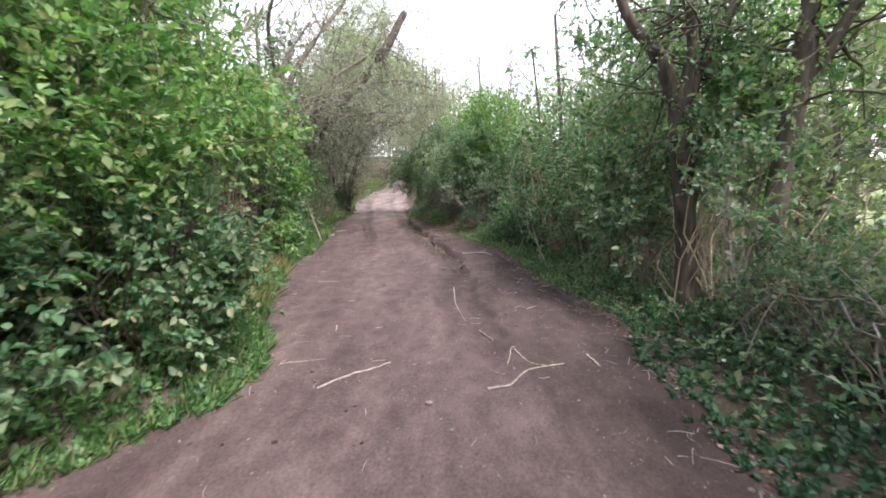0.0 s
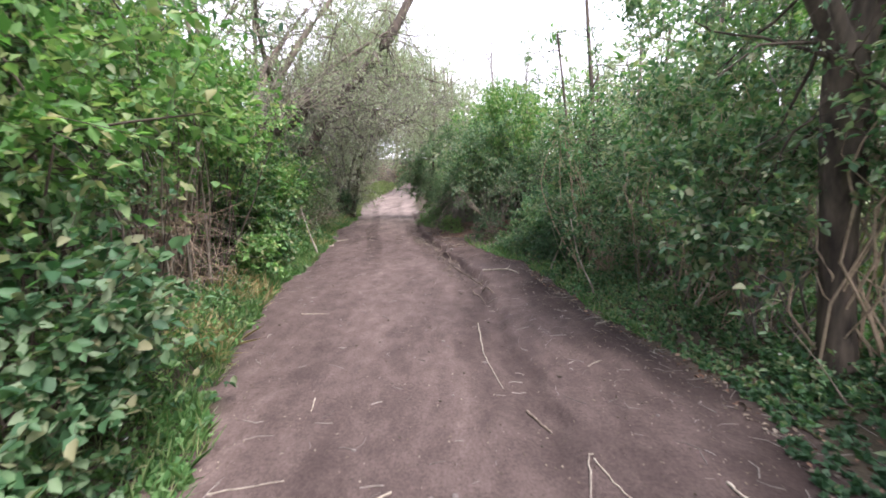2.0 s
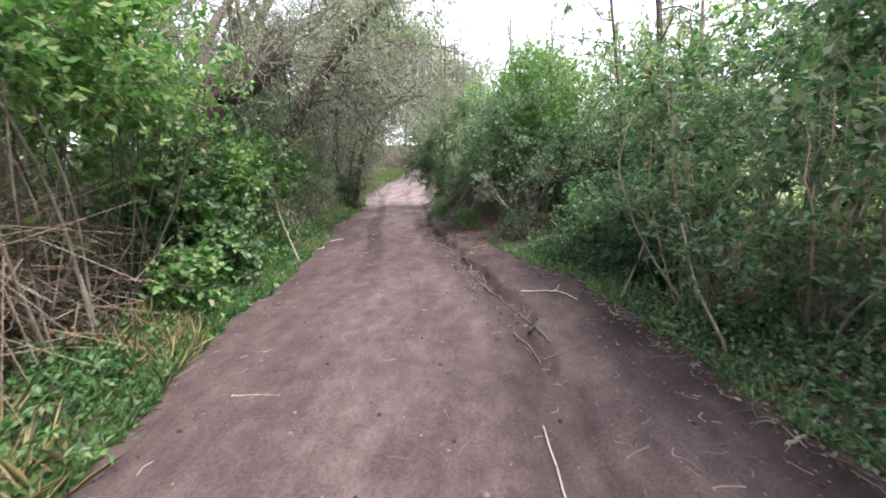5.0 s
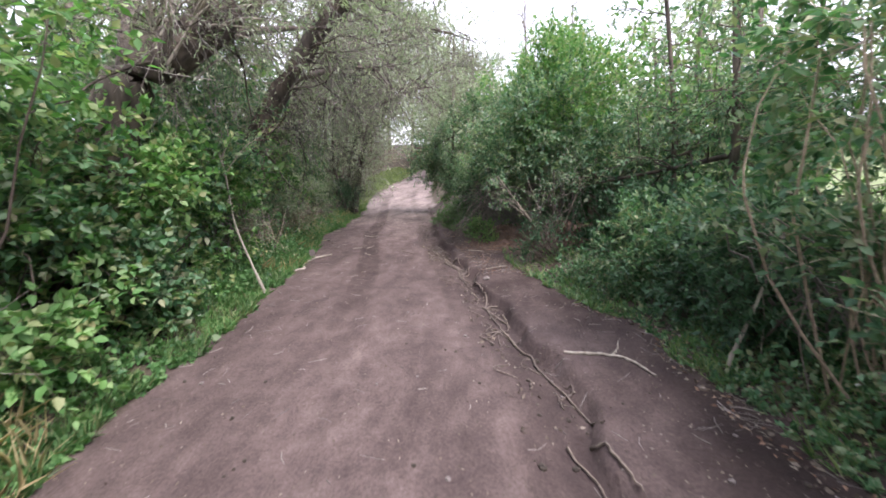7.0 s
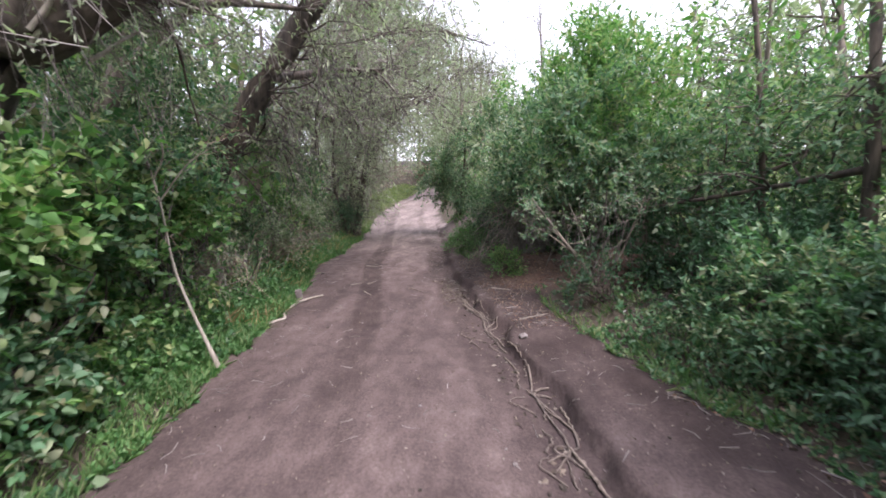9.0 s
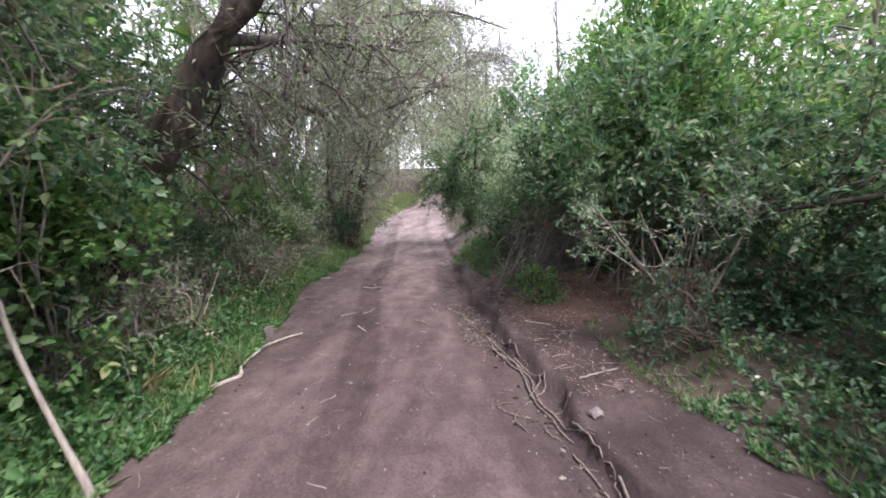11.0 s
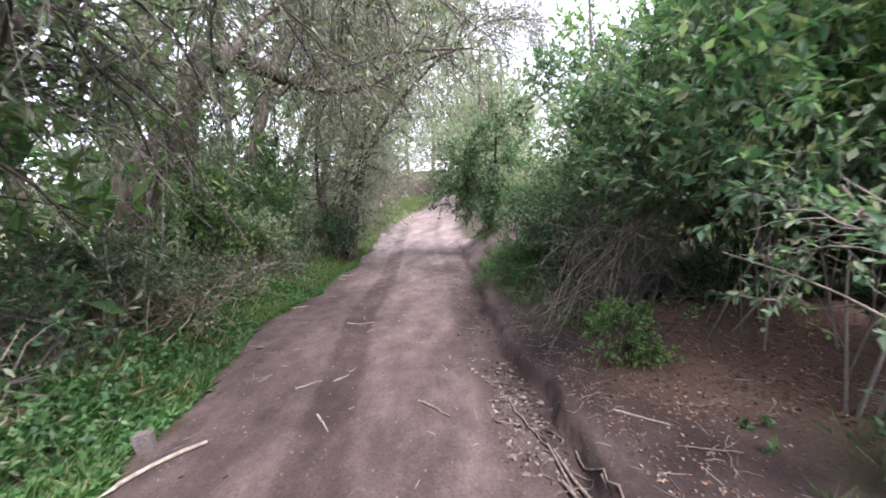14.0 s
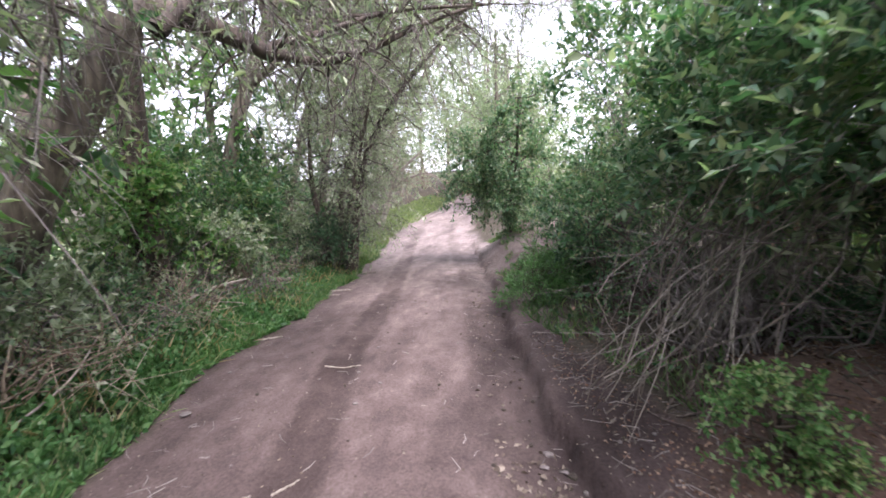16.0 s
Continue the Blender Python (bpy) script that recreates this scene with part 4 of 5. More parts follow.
def far_tree(x, y, h, w, leaf, twigs=380, size=0.13, per=10, lean=0.0, skirt=0.45):
    """A wood tree: a tapered trunk with limbs, and a loose crown of leafy twigs from low down to its top. lean: how far its top hangs to the right; skirt: the share of twigs low down."""
    SERIAL[0] += 1
    rng = np.random.RandomState(SERIAL[0])
    x, y = x * K, y * K
    foot = np.array([x, y, float(height(x, y)) - 0.1])
    thing = empty("wood_tree", foot, WOOD, "tree", "far woods")
    path = smooth_path([(0, 0, 0), (lean * 0.3 + rng.normal(0, 0.2), rng.normal(0, 0.2), h * 0.4), (lean + rng.normal(0, 0.4), rng.normal(0, 0.4), h * 0.92)], 10)
    mesh_object("trunk", *tubes(path[None], np.linspace(0.018 * h, 0.006 * h, 10)[None], 6), BARK_GREY, thing, smooth_shade=True)
    n = 14
    i = rng.randint(2, 9, n)
    way = rng.normal(size=(n, 3)) * np.array([1, 1, 0.3]) + np.array([0, 0, 0.5])
    limbs = bend(path[i], way, w * rng.uniform(0.7, 1.4, n), 7, 0.2, 0.02, rng)
    for one in limbs:
        mesh_object("limb", *tubes(one[None], (0.004 * h * np.linspace(1, 0.3, 7))[None], 4), BARK_GREY, thing)
    a, b = rng.randint(0, n, twigs), rng.uniform(1, 5.99, twigs)
    k = b.astype(int)
    p = limbs[a, k] + rng.normal(size=(twigs, 3)) * np.array([0.3, 0.3, 0.2]) * w
    low = rng.rand(twigs) < skirt
    p[low, 2] = rng.uniform(0.05, 0.6, low.sum()) * h
    p[low, 0] -= lean * 0.5
    p = p[lumps(p, 1.8, SERIAL[0]) > -0.55]
    T = bend(p, rng.normal(size=p.shape) * 0.7 + np.array([0, 0, 0.35]), 0.34 * w * rng.uniform(0.5, 1.3, len(p)), 2, 0.2, 0.1, rng)
    many(mesh_object)("twigwork", *tubes(T, np.full(T.shape[:2], 0.004 + 0.0006 * h), 3), TWIG_GREY, thing)
    many(mesh_object)("crown", *leaves_on(T, per, size, size * 0.36, rng), leaf, thing)


far = np.random.RandomState(31)
# trees whose crowns reach over the track
for x, y, h, lean in ((-10.6, 34, 12, 5), (-11.6, 38.5, 13, 6.5), (-12.8, 43, 14, 7.5), (-13.5, 49, 15, 8)):
    far_tree(x, y, h, 2.2 + h * 0.13, LEAF_WILLOW, 520, 0.17 + 0.004 * (y - 26), 10, lean)
for x, y, h in ((-14, 55, 13), (-13.8, 62, 14), (-12.5, 69, 15), (-10, 76, 17), (-7.0, 79, 17), (-4, 82, 18), (-1, 84, 18), (-2.0, 46, 13.5), (0.2, 49, 13), (-0.6, 54, 15), (-2.6, 59, 17), (-5.0, 66, 18), (1.8, 60, 13), (3, 70, 14)):
    far_tree(x, y, h, 2.0 + h * 0.17, LEAF_WILLOW, 560, 0.29 + 0.003 * (y - 45), 10)
for x, y, h in ((0.1, 30.5, 3.2), (-0.1, 34, 3.8), (-0.8, 38, 4.6), (-1.2, 42, 5.4)):
    far_tree(x, y, h, 1.2 + h * 0.17, LEAF_BRIGHT, 480, 0.11)
for x, y, r in ((-4.6, 66, 1.6), (-7.0, 63, 1.3), (-2.2, 64, 1.6)):
    bush("brown_thicket", (x, y), (1.6, 1.4, r), "dark brown thicket at the bend of the track", LITTER, 300, 9, (0.14, 0.06), 0.8, 20, lift=0.3, stem_mat=TWIG_DARK, category="thicket", twig_r=3.0)
# thickets between the hedge and the meadow
for k, (x, y, h) in enumerate(((1.9, 28.5, 4.6), (3.0, 33, 5.4), (2.6, 25, 4.4), (3.4, 21.4, 4.6), (2.9, 18.9, 4.4), (4.6, 25, 6), (5.6, 20, 6), (5.0, 16.6, 5.4), (7.0, 17, 7), (6.9, 12.5, 6.5), (8.2, 9.5, 7), (7.6, 22.5, 7), (8.4, 5.5, 6), (9.2, 13.6, 8), (6.2, 7.0, 4.5), (6.6, 2.0, 5))):
    far_tree(x, y, h, 1.1 + h * 0.17, (LEAF_WILLOW, LEAF_BRIGHT, LEAF_WILLOW, LEAF_BRIGHT)[k % 4], 520 if x < 4 else 430, 0.2, 9, skirt=0.4 if x < 4 else 0.12)
for k in range(12):
    x, y = 12.5 + 7 * far.rand(), -3 + 4.0 * k
    far_tree(x, y, 8 + 3 * far.rand(), 3.0, (LEAF_WILLOW, LEAF_BRIGHT, LEAF_WILLOW)[k % 3], 230, 0.34)
for k in range(12):
    x, y = -7.9 - 2.5 * far.rand(), -1 + 2.2 * k
    far_tree(x, y, 7.5 + 2.5 * far.rand(), 2.4, (LEAF_WILLOW, LEAF_BRIGHT, LEAF_BLUE)[k % 3], 260, 0.3)
for k in range(9):
    far_tree(-10.6 - 0.8 * (k % 2), 12 + 2.5 * k, 3.6, 2.4, (LEAF_BLUE, LEAF_WILLOW)[k % 2], 130, 0.3, 9)
# unseen trees added beside and behind the start to shade the near track
for x, y, h in ((4.4, 0.6, 6.5), (4.0, -1.8, 7.5), (5.4, -4.2, 9), (2.6, -4.6, 7.5)):
    far_tree(x, y, h, 1.6, LEAF_BRIGHT, 420, 0.17)
for k in range(5):
    far_tree(-6 + 3 * k, -7 - 0.7 * (k % 2), 6.5, 2.2, LEAF_BRIGHT, 300, 0.18)

# ---- things lying on the track ----
def stick(name, points, r, label, material=BARK_PALE, group="fallen sticks", forks=(), category="stick"):
    """A crooked stick or root lying on the ground through points of x, y and, where it lifts off, z."""
    SERIAL[0] += 1
    rng = np.random.RandomState(SERIAL[0])
    pieces = []
    origin = None
    for k, (pts, rr) in enumerate(((points, r), *forks)):
        flat = smooth_path([(p[0], p[1], p[2] if len(p) > 2 else 0.0) for p in pts], 14)
        flat[1:-1, :2] += rng.normal(0, rr * (1.0 if name == "root" else 0.5), (12, 2))
        flat[:, 2] = height(flat[:, 0], flat[:, 1]) + rr * 0.75 + flat[:, 2]
        if origin is None:
            origin = flat[0].copy()
        radius = rr * np.linspace(1, 0.55, 14) * rng.uniform(0.85, 1.15, 14)
        pieces.append(tubes((flat - origin)[None], radius[None], 6))
    ob = mesh_object(name, *bundle(pieces), material, smooth_shade=True)
    ob.location = origin
    return tagged(ob, label, category, group)


PALE_STICK = "pale crooked dry stick lying on the dirt"
for pts, r in ((((-0.99, 2.98), (-0.78, 3.22), (-0.61, 3.33), (-0.47, 3.44)), 0.013), (((0.35, 2.95), (0.55, 3.03), (0.69, 3.21), (1.04, 3.28)), 0.014),
               (((0.57, 3.4), (0.65, 3.68), (0.69, 3.72)), 0.008), (((0.68, 3.68), (0.75, 3.39), (0.88, 3.29)), 0.007), (((1.28, 3.43), (1.31, 3.19)), 0.012),
               (((0.17, 6.2), (0.17, 5.45), (0.19, 5.15), (0.27, 4.6)), 0.010), (((-1.45, 3.42), (-1.08, 3.53)), 0.007), (((-2.07, 6.49), (-1.72, 6.52)), 0.008),
               (((1.48, 5.93), (1.75, 6.1), (1.99, 6.3)), 0.014), (((-0.43, 14.26), (-0.13, 14.02)), 0.011), (((-0.13, 12.55), (0.27, 12.7)), 0.011),
               (((-3.08, 14.56), (-2.92, 14.76)), 0.011), (((-2.72, 14.19), (-2.64, 14.1), (-2.54, 13.97)), 0.010), (((-2.82, 14.8), (-2.72, 14.94)), 0.010),
               (((-3.31, 16.57), (-2.94, 16.61)), 0.009), (((-1.2, 4.4), (-1.16, 4.2)), 0.006), (((1.05, 4.9), (1.2, 5.0)), 0.007)):
    stick("stick", pts, r * 0.8, PALE_STICK)
stick("stick", ((0.4, 4.25), (0.51, 3.98)), 0.012, "short brown stick on the dirt", ROOT_WOOD)
stick("stick", ((-1.95, 14.46), (-1.66, 14.25)), 0.013, "dark stick lying across the dirt", ROOT_WOOD)
stick("stick", ((0.45, 9.12), (0.9, 8.95), (1.05, 8.6)), 0.016, "forked pale stick on the bare ledge", forks=((((0.85, 9.0), (0.93, 9.12), (1.0, 9.3)), 0.009),))
stick("stick", ((-3.68, 11.9), (-3.5, 12.14), (-3.38, 12.44), (-3.5, 12.76), (-3.52, 13.34), (-3.3, 13.71)), 0.024, "long crooked pale branch along the track's edge",
      forks=((((-3.95, 11.15), (-3.72, 11.5), (-3.6, 11.8), (-3.5, 12.2)), 0.015),))
stick("stick", ((-3.45, 10.95), (-3.5, 11.4), (-3.75, 11.7)), 0.014, "long pale stick along the track's edge")
for x, y, dx, dy in ((-4.91, 18.09, 0.2, 0.6), (-4.85, 19.6, 0.35, 0.1), (-4.9, 19.8, 0.3, 0.3), (-4.8, 20.0, 0.4, 0.15), (-5.12, 21.5, 0.4, 0.4), (-4.95, 21.9, 0.4, 0.2), (-5.6, 23.6, 0.5, 0.3), (-5.9, 25.0, 0.5, 0.2), (-4.6, 17.1, 0.35, 0.3)):
    stick("stick", ((x, y), (x + dx * 0.5, y + dy * 0.6), (x + dx, y + dy)), 0.015, "pale stick at the grassy edge of the track")
ROOT = "bare pale root exposed along the gully"
rootlet = np.random.RandomState(12)
for k in range(22):
    y = 7.6 + 6.6 * rootlet.rand()
    x = float(gully_line(y)) - 0.08 - 0.3 * rootlet.rand()
    dx, dy = 0.12 * rootlet.normal(), 0.16 + 0.2 * rootlet.rand()
    stick("root", ((x, y), (x + dx, y + dy * 0.5, 0.02), (x + 0.3 * dx, y + dy)), 0.004 + 0.005 * rootlet.rand(), "thin bare rootlet in the gully", ROOT_WOOD, "roots along the gully", category="root")

for pts, r in ((((-0.04, 10.89), (-0.19, 10.7), (-0.06, 9.96), (-0.22, 9.6)), 0.014), (((-0.06, 9.9), (0.05, 9.5), (0.17, 9.25), (0.18, 8.96), (0.36, 8.47), (0.47, 8.04)), 0.015),
               (((0.36, 7.95), (0.44, 7.7), (0.48, 7.45)), 0.016), (((0.2, 7.9), (0.3, 7.6), (0.34, 7.2)), 0.011), (((-0.92, 13.62), (-0.57, 12.88), (-0.52, 12.29), (-0.22, 11.68)), 0.015),
               (((-0.17, 11.35), (-0.2, 10.7), (-0.06, 10.37), (0.02, 9.97), (-0.25, 9.7)), 0.015), (((0.0, 10.51), (0.05, 10.06)), 0.012), (((-0.02, 9.75), (0.05, 9.49)), 0.016),
               (((-0.92, 13.95), (-0.66, 13.06), (-0.59, 12.44), (-0.49, 12.08), (-0.36, 11.77)), 0.015), (((-0.7, 13.58), (-0.56, 12.99), (-0.46, 12.69, 0.05), (-0.6, 12.39), (-0.42, 12.13)), 0.013),
               (((-0.95, 14.02), (-0.8, 13.25), (-0.62, 12.88), (-0.6, 12.56), (-0.57, 12.3)), 0.014), (((-0.76, 14.0), (-0.7, 13.58), (-0.55, 13.24), (-0.56, 12.99)), 0.012),
               (((-0.45, 12.75), (-0.43, 12.59), (-0.53, 12.42)), 0.012), (((-0.34, 11.9), (-0.2, 11.5), (-0.24, 11.1)), 0.012), (((-1.2, 14.6), (-1.0, 14.1), (-0.85, 13.7)), 0.011),
               (((-0.4, 11.6), (-0.3, 11.2), (-0.34, 10.8)), 0.010)):
    stick("root", [(p[0], p[1], p[2] if len(p) > 2 else 0.012) for p in pts], r * 0.8, ROOT, ROOT_WOOD, "roots along the gully", category="root")
# poles leaning and lying in the undergrowth
def pole(points, r, label, material=BARK_PALE):
    path = smooth_path([tuple(plan(*p)) for p in points], 12)
    path[0, 2] = float(height(path[0, 0], path[0, 1])) - 0.02
    ob = mesh_object("fallen_branch", *tubes((path - path[0])[None], (r * np.linspace(1, 0.5, 12))[None], 7), material, smooth_shade=True)
    ob.location = path[0]
    return tagged(ob, label, "branch", "leaning dead branches")


LEAN_B = "pale dead branch leaning in the undergrowth"
pole(((1.75, 9.35, 0), (1.95, 9.4, 0.5), (2.2, 9.5, 1.2)), 0.018, LEAN_B)
pole(((2.0, 7.6, 0), (1.8, 7.8, 0.5), (1.7, 8.0, 1.1)), 0.014, LEAN_B)
for k in range(14):
    y = 5.8 + 0.14 * k
    pole(((-3.75 - 0.15 * (k % 3), y, 0), (-3.5, y - 0.4, 0.8 + 0.05 * k), (-3.15 + 0.12 * math.sin(k * 2.2), y - 0.9 + 0.3 * math.cos(k * 1.3), 1.3 + 0.09 * k)), 0.016 - 0.004 * (k % 3), "dry pale cane arching out of the bank", BARK_PALE)
pole(((-6.9, 20.2, 0.1), (-6.2, 20.4, 0.35), (-5.5, 20.7, 0.32)), 0.075, "grey fallen log among the weeds", BARK_GREY)
pole(((-6.3, 18.3, 0.1), (-5.8, 18.9, 0.5), (-5.4, 19.3, 0.6)), 0.03, LEAN_B)
fallen = np.random.RandomState(23)
for k in range(30):
    y = 2.6 + 7.4 * fallen.rand() if k < 18 else 12.5 + 8 * fallen.rand()
    s = 1 if k < 18 else -1
    x = (float(np.interp(y, *EDGE_RIGHT)) + 0.35 + 0.8 * fallen.rand()) if s > 0 else (float(np.interp(y, *EDGE_LEFT)) - 0.5 - 0.9 * fallen.rand())
    lean = fallen.normal(0, 0.55, 2)
    top = 0.25 + 0.9 * fallen.rand()
    pole(((x, y, 0), (x + 0.5 * lean[0] + 0.1 * fallen.normal(), y + 0.5 * lean[1], 0.6 * top), (x + lean[0], y + lean[1], top)), 0.005 + 0.008 * fallen.rand(), "thin dead branch caught in the undergrowth", (BARK_PALE, BARK_GREY)[k % 2])
hang = np.random.RandomState(17)
for k in range(34):
    y = 15.2 + 1.3 * hang.rand()
    top = (0.2 + 0.6 * hang.rand(), y + 0.5 * hang.rand(), 1.1 + 0.8 * hang.rand())
    end = (-0.95 + 0.7 * hang.rand() - 0.18 * (y - 16), y - 0.3 * hang.rand(), 0.0)
    mid = tuple((a + b) / 2 + 0.24 * hang.normal() for a, b in zip(top[:2], end[:2]))
    path = smooth_path([(end[0], end[1], float(height(end[0], end[1])) + 0.5 * hang.rand() ** 2), (*mid, top[2] * 0.62), top], 12)
    path[1:-1] += np.cumsum(hang.normal(0, 0.016, (10, 3)), 0)
    ob = mesh_object("hanging_branch", *tubes((path - path[0])[None], (hang.uniform(0.0035, 0.009) * np.linspace(0.5, 1, 12))[None], 5), BARK_GREY if k % 3 else BARK_PALE, smooth_shade=True)
    ob.location = path[0]
    tagged(ob, "bare grey branch hanging from the bush to the ground", "branch", "hanging branches")


def stones(name, count, xs, ys, size, label, material, seed):
    """Small stones and clods, each a thing of its own."""
    r = np.random.RandomState(seed)
    bm = bmesh.new()
    bmesh.ops.create_icosphere(bm, subdivisions=1, radius=1)
    for v in bm.verts:
        v.co *= 1 + 0.25 * noise.noise(v.co * 1.7)
        v.co.z *= 0.6
    me = bpy.data.meshes.new(name)
    bm.to_mesh(me)
    bm.free()
    me.materials.append(material)
    for _ in range(count):
        y = r.uniform(*ys)
        x = float(line(EDGE_LEFT, y)) + r.uniform(*xs) * float(line(EDGE_RIGHT, y) - line(EDGE_LEFT, y))
        s = size * r.uniform(0.5, 1.4)
        ob = tagged(new(name, me), label, name, name + "s on the track")
        ob.matrix_basis = Matrix.LocRotScale((x, y, float(height(x, y)) + s * 0.3), Euler((0, 0, r.rand() * 6)), (s * 1.2, s, s))


stones("pebble", 110, (0.02, 0.98), (1.5, 20), 0.014, "small pale pebble on the dirt", STONE, 1)
stones("clod", 120, (0.05, 0.95), (1.5, 20), 0.014, "small dark clod of earth on the dirt", BARK_DARK, 2)
clods = np.random.RandomState(19)
lump = [o for o in scene.objects if o.name.startswith("clod")][0].data
for k in range(60):
    y = 7.5 + 13 * clods.rand()
    x = float(gully_line(y)) - 0.02 - 0.4 * clods.rand() ** 1.5
    s = 0.012 + 0.022 * clods.rand()
    ob = tagged(new("clod", lump), "crumbled clod of earth in the gully", "clod", "clods in the gully")
    ob.matrix_basis = Matrix.LocRotScale((x, y, float(height(x, y)) + 0.2 * s), Euler((0, 0, 6 * clods.rand())), (s * 1.3, s, s))
for x, y, s in ((-0.1, 2.75, 0.033), (-3.97, 15.5, 0.05), (-1.26, 15.26, 0.035), (-1.07, 14.66, 0.04), (-0.93, 14.61, 0.035), (-1.22, 15.43, 0.04), (-1.14, 15.26, 0.03), (-2.71, 15.84, 0.025), (-0.15, 11.95, 0.07)):
    bm = bmesh.new()
    bmesh.ops.create_icosphere(bm, subdivisions=1, radius=s * 0.8)
    for v in bm.verts:
        v.co *= 1 + 0.55 * noise.noise(v.co * (1.1 / s) + Vector((x * 3, y * 3, 0)))
        v.co.z *= 0.5
        v.co.x *= 1.3
    me = bpy.data.meshes.new("stone")
    bm.to_mesh(me)
    bm.free()
    me.materials.append(STONE)
    tagged(new("stone", me), "rough pale stone lying on the track", "stone", "stones").location = (x, y, float(height(x, y)) + s * 0.35)

bm = bmesh.new()
bmesh.ops.create_cube(bm, size=1)
bmesh.ops.scale(bm, vec=(0.11, 0.09, 0.15), verts=bm.verts)
bmesh.ops.bevel(bm, geom=bm.edges[:], offset=0.012, segments=2, affect="EDGES")
for v in bm.verts:
    v.co += 0.006 * Vector((noise.noise(v.co * 22), noise.noise(v.co * 22 + Vector((5, 0, 0))), noise.noise(v.co * 22 + Vector((0, 5, 0)))))
me = bpy.data.meshes.new("stone_block")
bm.to_mesh(me)
bm.free()
me.materials.append(STONE)
block = tagged(new("stone_block", me), "small squared pale stone block at the track's edge", "stone")
block.matrix_basis = Matrix.LocRotScale((-3.67, 13.6, float(height(-3.67, 13.6)) + 0.06), Euler((0.1, -0.12, 0.4)), None)

# ---- small white flowers in the weeds ----
def flower(x, y, lift, s):
    n = 7
    a = np.arange(n) * 2 * np.pi / n
    ring = np.stack([np.cos(a), np.sin(a), 0.25 + 0 * a], 1) * s
    V = np.concatenate([[(0, 0, 0)], ring, ring * np.array([0.55, 0.55, 1.6])])
    F = np.array([(0, 1 + i, 1 + n + i, 1 + (i + 1) % n) for i in range(n)])
    ob = mesh_object("flower", V, F, PETAL)
    ob.matrix_basis = Matrix.LocRotScale((x, y, float(height(x, y)) + lift), Euler((0.4 * math.sin(9 * x), -0.5, 0)), None)
    stalk = np.array([[(0, 0, 0), (0.004, 0, -lift * 0.5), (0, 0, -lift)]], float)
    mesh_object("stalk", *tubes(stalk, np.full((1, 3), 0.0015), 3), GRASS, ob)
    return tagged(ob, "small white flower among the weeds", "flower", "white flowers")


fl = np.random.RandomState(77)
for k in range(26):
    y = 2.2 + 1.2 * fl.rand() if k < 10 else fl.uniform(3, 15)
    x = float(line(EDGE_LEFT, y)) - 0.05 - 0.5 * fl.rand() if k % 4 else float(line(EDGE_RIGHT, y)) + 0.1 + 0.4 * fl.rand()
    flower(x, y, 0.09 + 0.12 * fl.rand(), 0.013 + 0.008 * fl.rand())

# ---- grass, herbs and litter ----
def scatter(n, y0, y1, side, depth, rng, power=1.5):
    """Places beside the track's edge on one side, thinning away from it."""
    y = rng.uniform(y0, y1, n) * K
    off = depth * rng.rand(n) ** power - 0.1 + 0.13 * waves(0 * y, y, 3.0, 3) + 0.07 * waves(0 * y, y, 9.0, 4)
    x = line(EDGE_LEFT, y) - off if side < 0 else line(EDGE_RIGHT, y) + off
    return x, y


def turf(name, n, y0, y1, side, depth, length, width, material, label, seed, lean=0.5, power=1.5, bare=-0.6):
    rng = np.random.RandomState(seed)
    x, y = scatter(n, y0, y1, side, depth, rng, power)
    keep = (waves(x, y, 4.5, seed) > bare) & (alcove(x, y) < 0.4)
    x, y = x[keep], y[keep]
    base = np.stack([x, y, height(x, y) - 0.01], 1)
    way = rng.normal(size=base.shape) * lean + np.array([0.25 * (1 if side < 0 else -1), 0, 1.0])
    return tagged(mesh_object(name, *leaves(base, way, length, width, rng, False), material), label, "grass", kind="stuff")


def herbs(name, n, y0, y1, side, depth, tall, leaf_size, material, label, seed, power=1.3, bare=-0.5):
    """Low leafy weeds: short stems, each with a handful of leaves."""
    rng = np.random.RandomState(seed)
    x, y = scatter(n, y0, y1, side, depth, rng, power)
    keep = (waves(x, y, 3.0, seed) > bare) & (alcove(x, y) < 0.3)
    x, y = x[keep], y[keep]
    base = np.stack([x, y, height(x, y) - 0.01], 1)
    inside = np.clip(np.maximum(line(EDGE_LEFT, y) - x, x - line(EDGE_RIGHT, y)) / 0.45, 0.25, 1)
    S = bend(base, rng.normal(size=base.shape) * 0.4 + np.array([0, 0, 1.0]), tall * inside * rng.uniform(0.4, 1.4, len(x)), 4, 0.2, 0.02, rng)
    return tagged(mesh_object(name, *leaves_on(S, 9, leaf_size[0], leaf_size[1], rng), material), label, "weeds", kind="stuff")


turf("grass_verge", 26000, -1, 30, -1, 1.3, 0.17, 0.007, GRASS, "green grass at the edge of the track", 41)
turf("grass_verge", 10000, 6, 30, 1, 1.2, 0.16, 0.007, GRASS, "thin grass at the edge of the track", 42, bare=-0.1)
turf("straw_grass", 8000, 12, 24, -1, 2.0, 0.28, 0.008, STRAW, "dry bleached grass on the bank", 48, 0.9, 0.7, 0.1)
turf("straw_grass", 5200, 4.8, 8.6, -1, 2.2, 0.3, 0.008, STRAW, "dry straw-coloured grass on the bank", 43, 0.8, 0.8, 0.0)
herbs("weeds", 4200, -1, 24, -1, 0.85, 0.2, (0.062, 0.042), LEAF_HERB, "low leafy weeds at the track's edge", 44)
herbs("weeds", 2600, 11, 20, -1, 1.0, 0.2, (0.062, 0.042), LEAF_HERB, "lush green weeds along the bank", 52, 1.2, -0.9)
